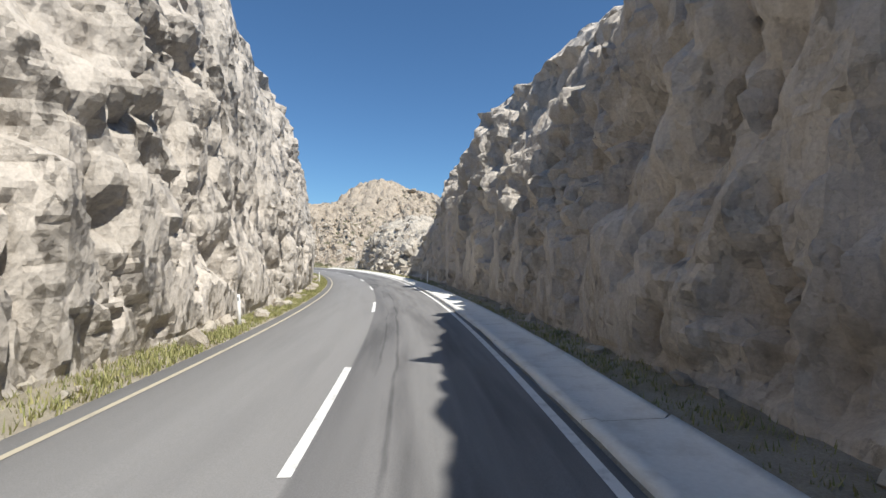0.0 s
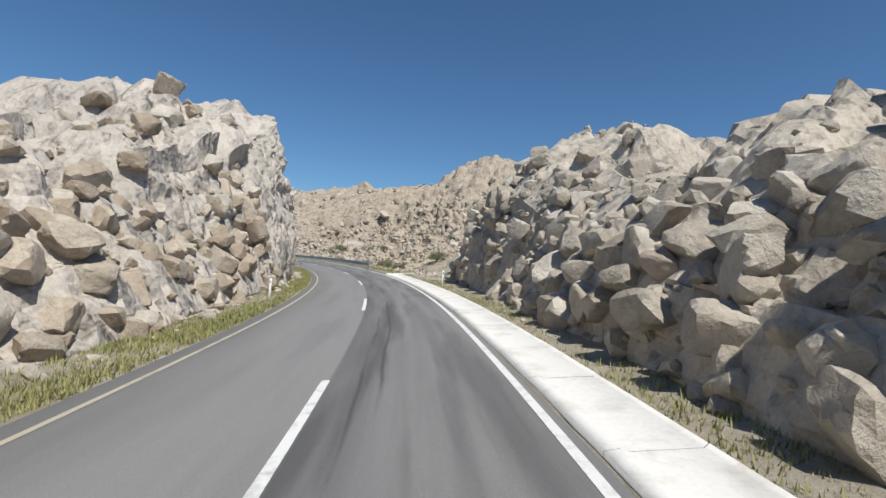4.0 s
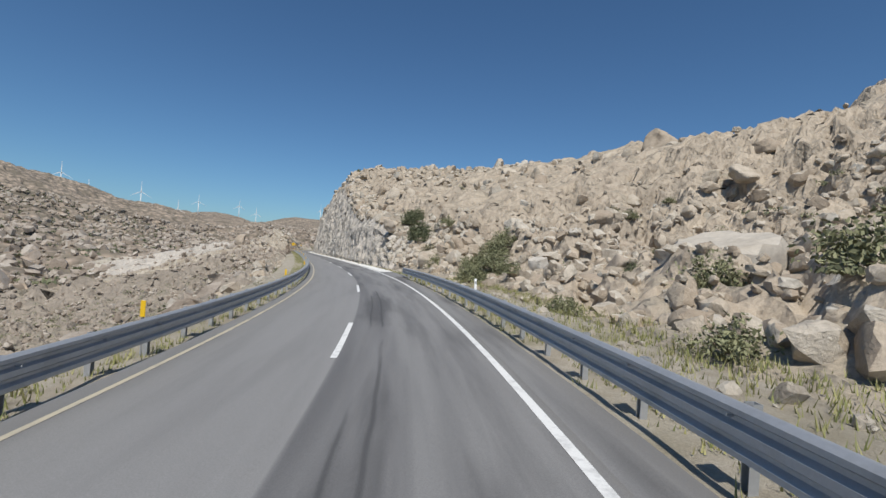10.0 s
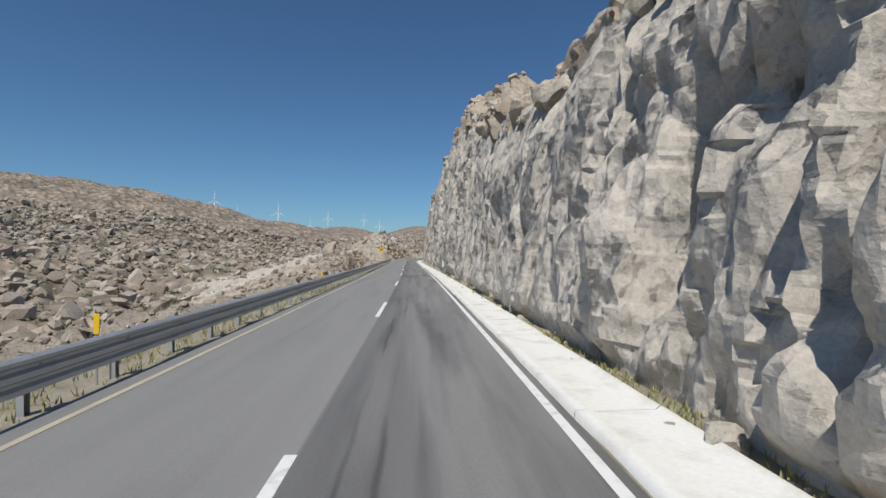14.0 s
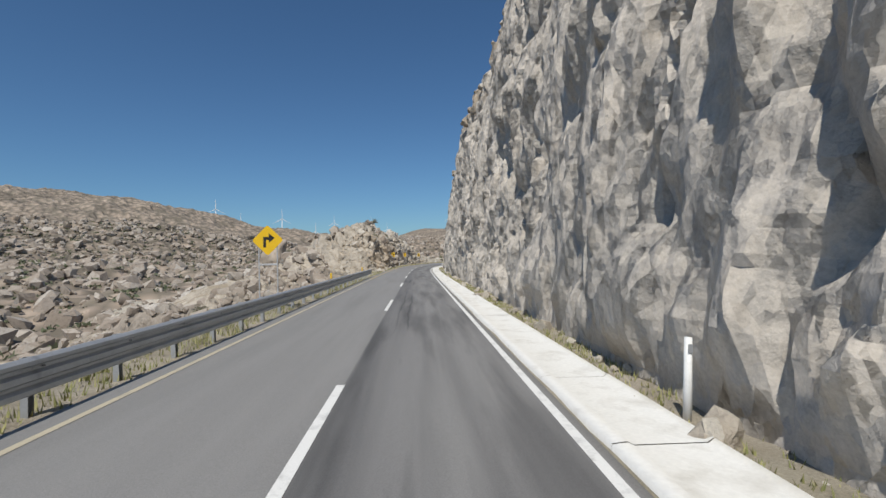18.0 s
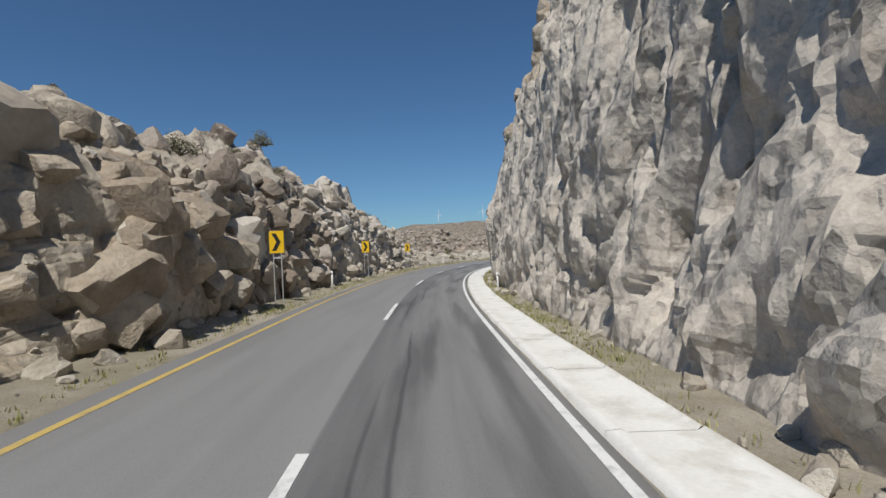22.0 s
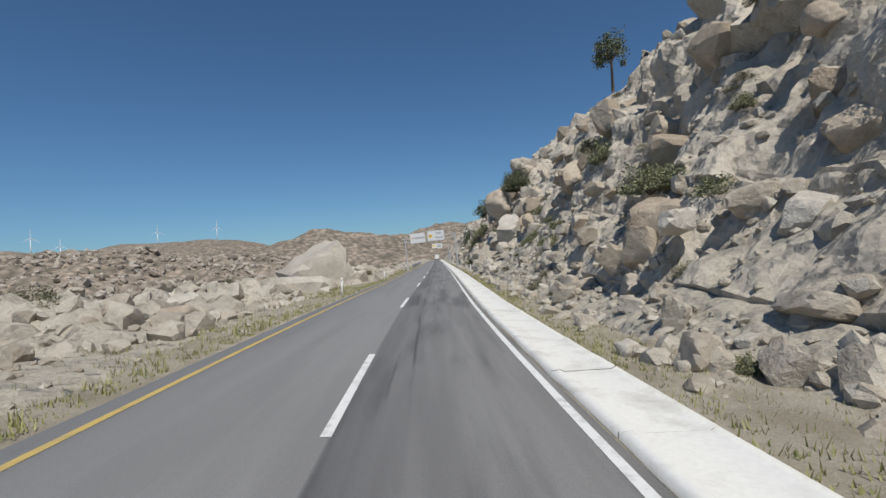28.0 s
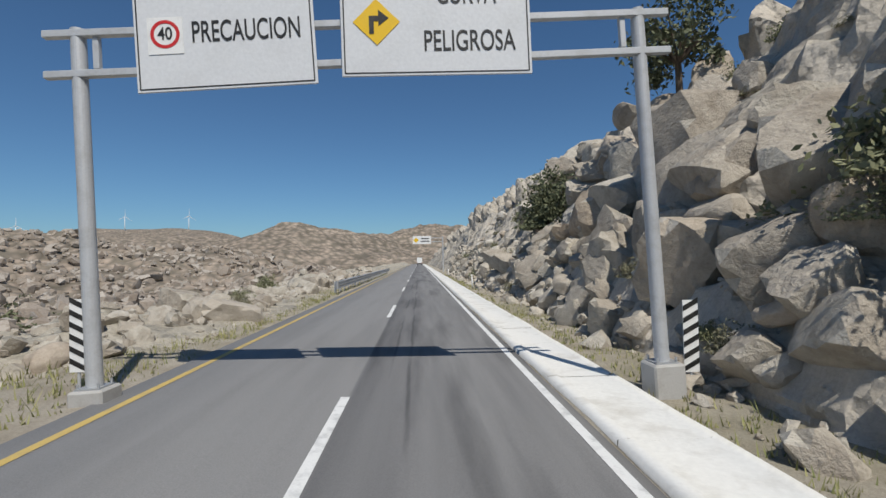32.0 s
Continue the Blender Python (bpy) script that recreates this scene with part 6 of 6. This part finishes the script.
def bare_tree(m, seed):
    """A leafless many-stemmed desert tree: limbs that fork into fine twigs."""
    g = random.Random(seed)
    t = empty("bare_tree", m, "leafless brown desert tree growing below the guardrail", "tree")
    limbs, twigs = bmesh.new(), []

    def grow(p, d, length, r, depth):
        q = p + d * length
        if depth < 3:
            tube(limbs, p, q, r, r * 0.66, 6 if depth < 2 else 4)
        else:
            twigs.append((p, q, r))
        if depth < 6:
            for _ in range(3 if depth < 4 else 2):
                e = (d + Vector((g.gauss(0, 0.42), g.gauss(0, 0.42), g.gauss(0.12, 0.25)))).normalized()
                grow(p.lerp(q, g.uniform(0.6, 1.0)), e, length * g.uniform(0.6, 0.82), r * 0.6, depth + 1)

    for k in range(4):
        a = k * 1.57 + g.uniform(-0.4, 0.4)
        grow(Vector((0, 0, -0.3)), Vector((math.cos(a) * 0.45, math.sin(a) * 0.45, 1)).normalized(), 1.75, 0.1, 0)
    part("trunk", limbs, BARK, t)
    co, w = [], 0.011
    for p, q, r in twigs:
        side = (q - p).cross(Vector((g.gauss(0, 1), g.gauss(0, 1), g.gauss(0, 1)))).normalized() * max(r, w)
        co += [p - side, p + side, q]
    tw = new("crown", raw_mesh("crown", np.array([c[:] for c in co]), np.arange(len(co)).reshape(-1, 3), TWIG))
    tw.parent = t
    tagged(tw, "fine leafless pinkish-brown crown")


PLANTS = {
    "scrub": [shrub(400 + k, 2400, 50, 0.8, 0.72, 0.048, LEAF_GREEN, "green-grey desert shrub among the stones") for k in range(3)],
    "grey": [shrub(410 + k, 1700, 34, 0.7, 0.6, 0.042, LEAF_GREY, "dry grey-green desert shrub on bare soil") for k in range(3)],
    "dark": [shrub(420 + k, 9000, 90, 1.4, 1.7, 0.07, LEAF_DARK, "dense dark green evergreen shrub on the rocks", 8) for k in range(2)],
    "oak": [shrub(430, 95000, 330, 3.2, 3.4, 0.066, LEAF_OAK, "large dense green bush growing beside the gutter", 12, 0.3, "bush", "bush")],
    "tree": [shrub(440, 2300, 30, 1.5, 2.4, 0.11, LEAF_DARK, "sparse dark pine with a bare leaning trunk on the rocks", 14, 2.2, "tree", "tree")],
}
_used = set()


def plant(kind, k, m, scale):
    src = PLANTS[kind][k % len(PLANTS[kind])]
    m = m @ Matrix.Rotation(random.uniform(0, 6.28), 4, "Z") @ Matrix.Diagonal((scale, scale, scale * random.uniform(0.85, 1.15), 1))
    if src.name not in _used:
        _used.add(src.name)
        src.matrix_world = m
        return src
    loc, rot, sc = m.decompose()
    ob = copy_thing(src, Matrix.Identity(4))
    ob.matrix_world = m
    return ob


def plant_on(kind, side, s, w, scale, lift=0.0):
    p = on_bank(side, [s], [w])[0]
    return plant(kind, random.randrange(9), Matrix.Translation((p[0], p[1], p[2] + lift - 0.05 * scale)), scale)


bare_tree(at_road(290.0, -7.6, -1.9), 3)
plant("oak", 0, at_road(467.0, 9.0, 0.2), 1.3)
plant("oak", 0, at_road(507.5, 13.0, 7.6), 0.55)
plant("dark", 1, at_road(225.5, 9.6, 6.3), 1.35)
plant("dark", 0, at_road(216, 8.2, 3.6), 1.25)
plant("dark", 1, at_road(555, 10.6, 9.6), 1.4)
for _s, _u, _z, _c in ((581.5, 7.0, 2.6, 1.4), (579.5, 7.0, 3.3, 1.6), (577.5, 7.0, 4.1, 1.7), (576, 7.6, 5.2, 1.7), (575.5, 8.5, 6.0, 1.5), (569.8, 5.4, 1.0, 0.8), (571, 5.2, 0.7, 0.8),
                       (201.5, 13.2, 3.2, 1.9), (199.5, 11.4, 2.3, 1.7), (195, 9.8, 1.2, 1.8), (191, 6.6, 0.2, 1.4), (189.8, 9.0, 0.9, 1.3), (196.5, 8.4, 1.0, 1.5), (213.5, 10.8, 5.5, 1.5),
                       (531.5, 9.0, 3.7, 0.9), (532.5, 8.2, 2.6, 0.8), (528.5, 8.0, 2.7, 0.8), (537, 8.4, 3.3, 0.9), (515.5, 9.3, 4.4, 1.0), (512.5, 9.0, 3.7, 0.9), (528, 8.0, 2.5, 0.7), (530.5, 11.5, 8.8, 1.2),
                       (128.5, 6.2, 0.1, 0.9), (124.5, 6.0, 0.1, 0.8), (119, 5.6, 0.1, 0.6)):
    plant("scrub", int(_s), at_road(_s, _u, _z), _c)
plant("dark", 0, at_road(601, 8.2, 4.0), 1.6)
plant("scrub", 0, at_road(588, 9.0, 6.4), 1.2)
plant("scrub", 1, at_road(606, 8.2, 4.2), 1.6)
plant("tree", 0, at_road(592, 10.6, 7.4), 1.3)
plant("tree", 0, at_road(540, 17.0, 16.2), 1.0)
plant("scrub", 1, at_road(528, 11.5, 7.5), 1.6)
plant("scrub", 2, at_road(517, 9.0, 4.4), 1.5)
plant("scrub", 2, at_road(474, 9.8, 4.6), 1.4)
for _s, _u, _z, _k, _c in ((196, 8.5, 0.0, "scrub", 1.9), (200, 11, 0.6, "scrub", 2.3), (204, 14, 1.8, "dark", 1.1), (190, 13, 0.2, "scrub", 2.2), (186, 16, 0.5, "dark", 0.9), (206, 7.6, 0.6, "scrub", 1.6),
                           (208, 9.8, 1.7, "dark", 0.9), (212, 12.5, 3.2, "dark", 1.0), (200, 13.5, 1.2, "dark", 0.8), (195, 10.5, 0.2, "scrub", 1.8), (154, 6.6, -0.3, "scrub", 1.5), (160, 8.5, -0.4, "grey", 1.6), (168, 7.4, -0.3, "scrub", 1.4), (146, 7.8, -0.2, "grey", 1.5), (139, 6.8, -0.2, "scrub", 1.1), (131, 8.0, 0, "grey", 1.4),
                           (176, 6.6, -0.3, "scrub", 1.0), (124, 7.2, 0, "grey", 1.0), (119, 6.4, 0, "grey", 0.9), (114, 9, 0.3, "grey", 1.2), (123, -8.2, 0.3, "scrub", 1.8), (119, -7.4, 0.8, "grey", 1.5)):
    plant(_k, int(_s), at_road(_s, _u, _z), _c)
for _k in range(46):
    plant_on("scrub" if random.random() < 0.6 else "grey", 1, random.uniform(112, 214), random.uniform(1.0, 4.8), random.uniform(0.8, 2.2), 0.25)
for _k in range(44):
    plant_on("scrub" if random.random() < 0.55 else "grey", 1, random.uniform(445, 650), random.uniform(0.9, 4.4), random.uniform(0.5, 1.0), 0.05)
for _k in range(130):
    plant_on("grey" if random.random() < 0.75 else "scrub", 1, random.uniform(445, 640), random.uniform(0.15, 3.2), random.uniform(0.35, 0.8), 0.02)
for _k in range(40):
    plant_on("grey" if random.random() < 0.6 else "scrub", -1, random.uniform(446, 650), random.uniform(0.5, 4.2), random.uniform(0.5, 1.3), 0.1)
for _k in range(40):
    plant_on("scrub" if random.random() < 0.6 else "grey", -1, random.uniform(126, 374), random.uniform(0.6, 4.8), random.uniform(0.7, 2.0), 0.1)
for _k in range(16):
    plant_on("scrub", 1, random.uniform(225, 430), random.uniform(3.4, 4.6), random.uniform(0.8, 1.6), 0.2)
for _k in range(14):
    plant_on("grey", -1, random.uniform(403, 446), random.uniform(2.8, 4.6), random.uniform(0.7, 1.4), 0.2)
for _k in range(10):
    plant_on("scrub", 1, random.uniform(5, 48), random.uniform(1.0, 2.6), random.uniform(0.25, 0.45), 0.0)
for _g0 in PLANTS.values():
    for _o in _g0:
        if _o.name not in _used:
            _used.add(_o.name)
            _o.matrix_world = at_road(690 + random.uniform(0, 40), 8.0, 2.5)


def far_scrub(name, pos, size, leaves, leaf, material, seed, label):
    """Scattered low bushes seen from far off, each a loose clump of leaves."""
    g = np.random.RandomState(seed)
    n = len(pos)
    c = np.clip(g.normal(size=(n, leaves, 3)), -1.4, 1.4) * np.array([0.5, 0.5, 0.3])
    c[:, :, 2] = np.abs(c[:, :, 2]) + 0.1
    p = (pos[:, None] + c * size[:, None, None]).reshape(-1, 3)
    k = len(p)
    a, b = g.normal(size=(k, 3)), g.normal(size=(k, 3))
    h = (leaf * np.repeat(size, leaves) * g.uniform(0.6, 1.3, k))[:, None]
    a, b = a / np.linalg.norm(a, axis=1)[:, None] * h, b / np.linalg.norm(b, axis=1)[:, None] * h * 0.6
    q = np.stack([p - a, p + b, p + a, p - b], 1).reshape(-1, 3)
    return tagged(new(name, raw_mesh(name, q, np.arange(4 * k).reshape(-1, 4), material)), label, "scrub", kind="stuff")


_r = np.random.RandomState(77)
far_scrub("slope_scrub", on_bank(-1, _r.uniform(126, 362, 3600), _r.uniform(3.0, 6.0, 3600)), _r.uniform(0.5, 1.6, 3600), 30, 0.17, LEAF_GREEN, 1, "grey-green scrub over the slope below the road")
far_scrub("hill_scrub", on_bank(1, _r.uniform(112, 204, 420), _r.uniform(3.2, 5.8, 420)), _r.uniform(0.6, 1.5, 420), 70, 0.15, LEAF_GREEN, 2, "grey-green scrub between the boulders of the hill")
_x, _y = _r.uniform(-1000, -110, 12000), _r.uniform(-60, 860, 12000)
_ok = (road_distance(_x, _y) > 100) & (_y < 520 + _r.uniform(-60, 60, len(_y)))
_x, _y = _x[_ok], _y[_ok]
_z = _gz[np.clip(np.searchsorted(_ax, _x) - 1, 0, len(_ax) - 2), np.clip(np.searchsorted(_ay, _y) - 1, 0, len(_ay) - 2)]
far_scrub("valley_scrub", np.stack([_x, _y, _z], -1), _r.uniform(1.2, 3.2, len(_x)), 9, 0.42, LEAF_DARK, 3, "dark scrub dotted over the far side of the valley")


def grass(name, n, u0, u1, s0, s1, seed, tall, label, side_z=0.0):
    g = np.random.RandomState(seed)
    s, u = g.uniform(s0, s1, n), g.uniform(u0, u1, n)
    keep = value_noise(s / 6, u / 1.5, seed) + g.uniform(-0.35, 0.35, n) > -0.12
    s, u = s[keep], u[keep]
    root = place(s, u, -0.04)
    blades = 4
    n = len(s)
    a = g.uniform(0, 6.28, (n, blades))
    h = tall * g.uniform(0.35, 1.0, (n, blades)) * g.uniform(0.5, 1.3, (n, 1))
    lean = g.uniform(0.15, 0.7, (n, blades)) * h
    o = g.normal(0, 0.05, (n, blades, 2))
    bx, by = root[:, None, 0] + o[..., 0], root[:, None, 1] + o[..., 1]
    z = np.broadcast_to(root[:, None, 2], h.shape)
    wd = 0.014
    p = np.stack([np.stack([bx - wd * np.sin(a), by + wd * np.cos(a), z], -1), np.stack([bx + wd * np.sin(a), by - wd * np.cos(a), z], -1),
                  np.stack([bx + lean * np.cos(a), by + lean * np.sin(a), z + h], -1)], 2).reshape(-1, 3)
    me = raw_mesh(name, p, np.arange(len(p)).reshape(-1, 3), GRASS)
    return tagged(new(name, me), label, "grass", kind="stuff")


grass("verge_grass_left", 46000, -6.9, -5.0, -40, 126, 61, 0.2, "yellow-green weeds along the foot of the cutting")
grass("verge_grass_rail", 9000, -6.6, -5.0, 126, 370, 62, 0.22, "sparse dry grass under the guardrail")
grass("verge_grass_outcrop", 12000, -6.9, -5.1, 370, 600, 63, 0.14, "sparse dry grass on the stony verge")
grass("verge_grass_wall", 34000, 3.4, 4.6, -40, 440, 64, 0.15, "green weeds between the gutter and the rock")
grass("verge_grass_gully", 9000, 2.9, 8.5, 112, 196, 65, 0.26, "thin dry grass in the gully")
grass("verge_grass_slope", 22000, 3.4, 6.8, 440, 650, 66, 0.18, "dry grass below the slope")
grass("verge_grass_far", 9000, -9.5, -5.2, 450, 650, 67, 0.26, "dry tufts on the stony verge")
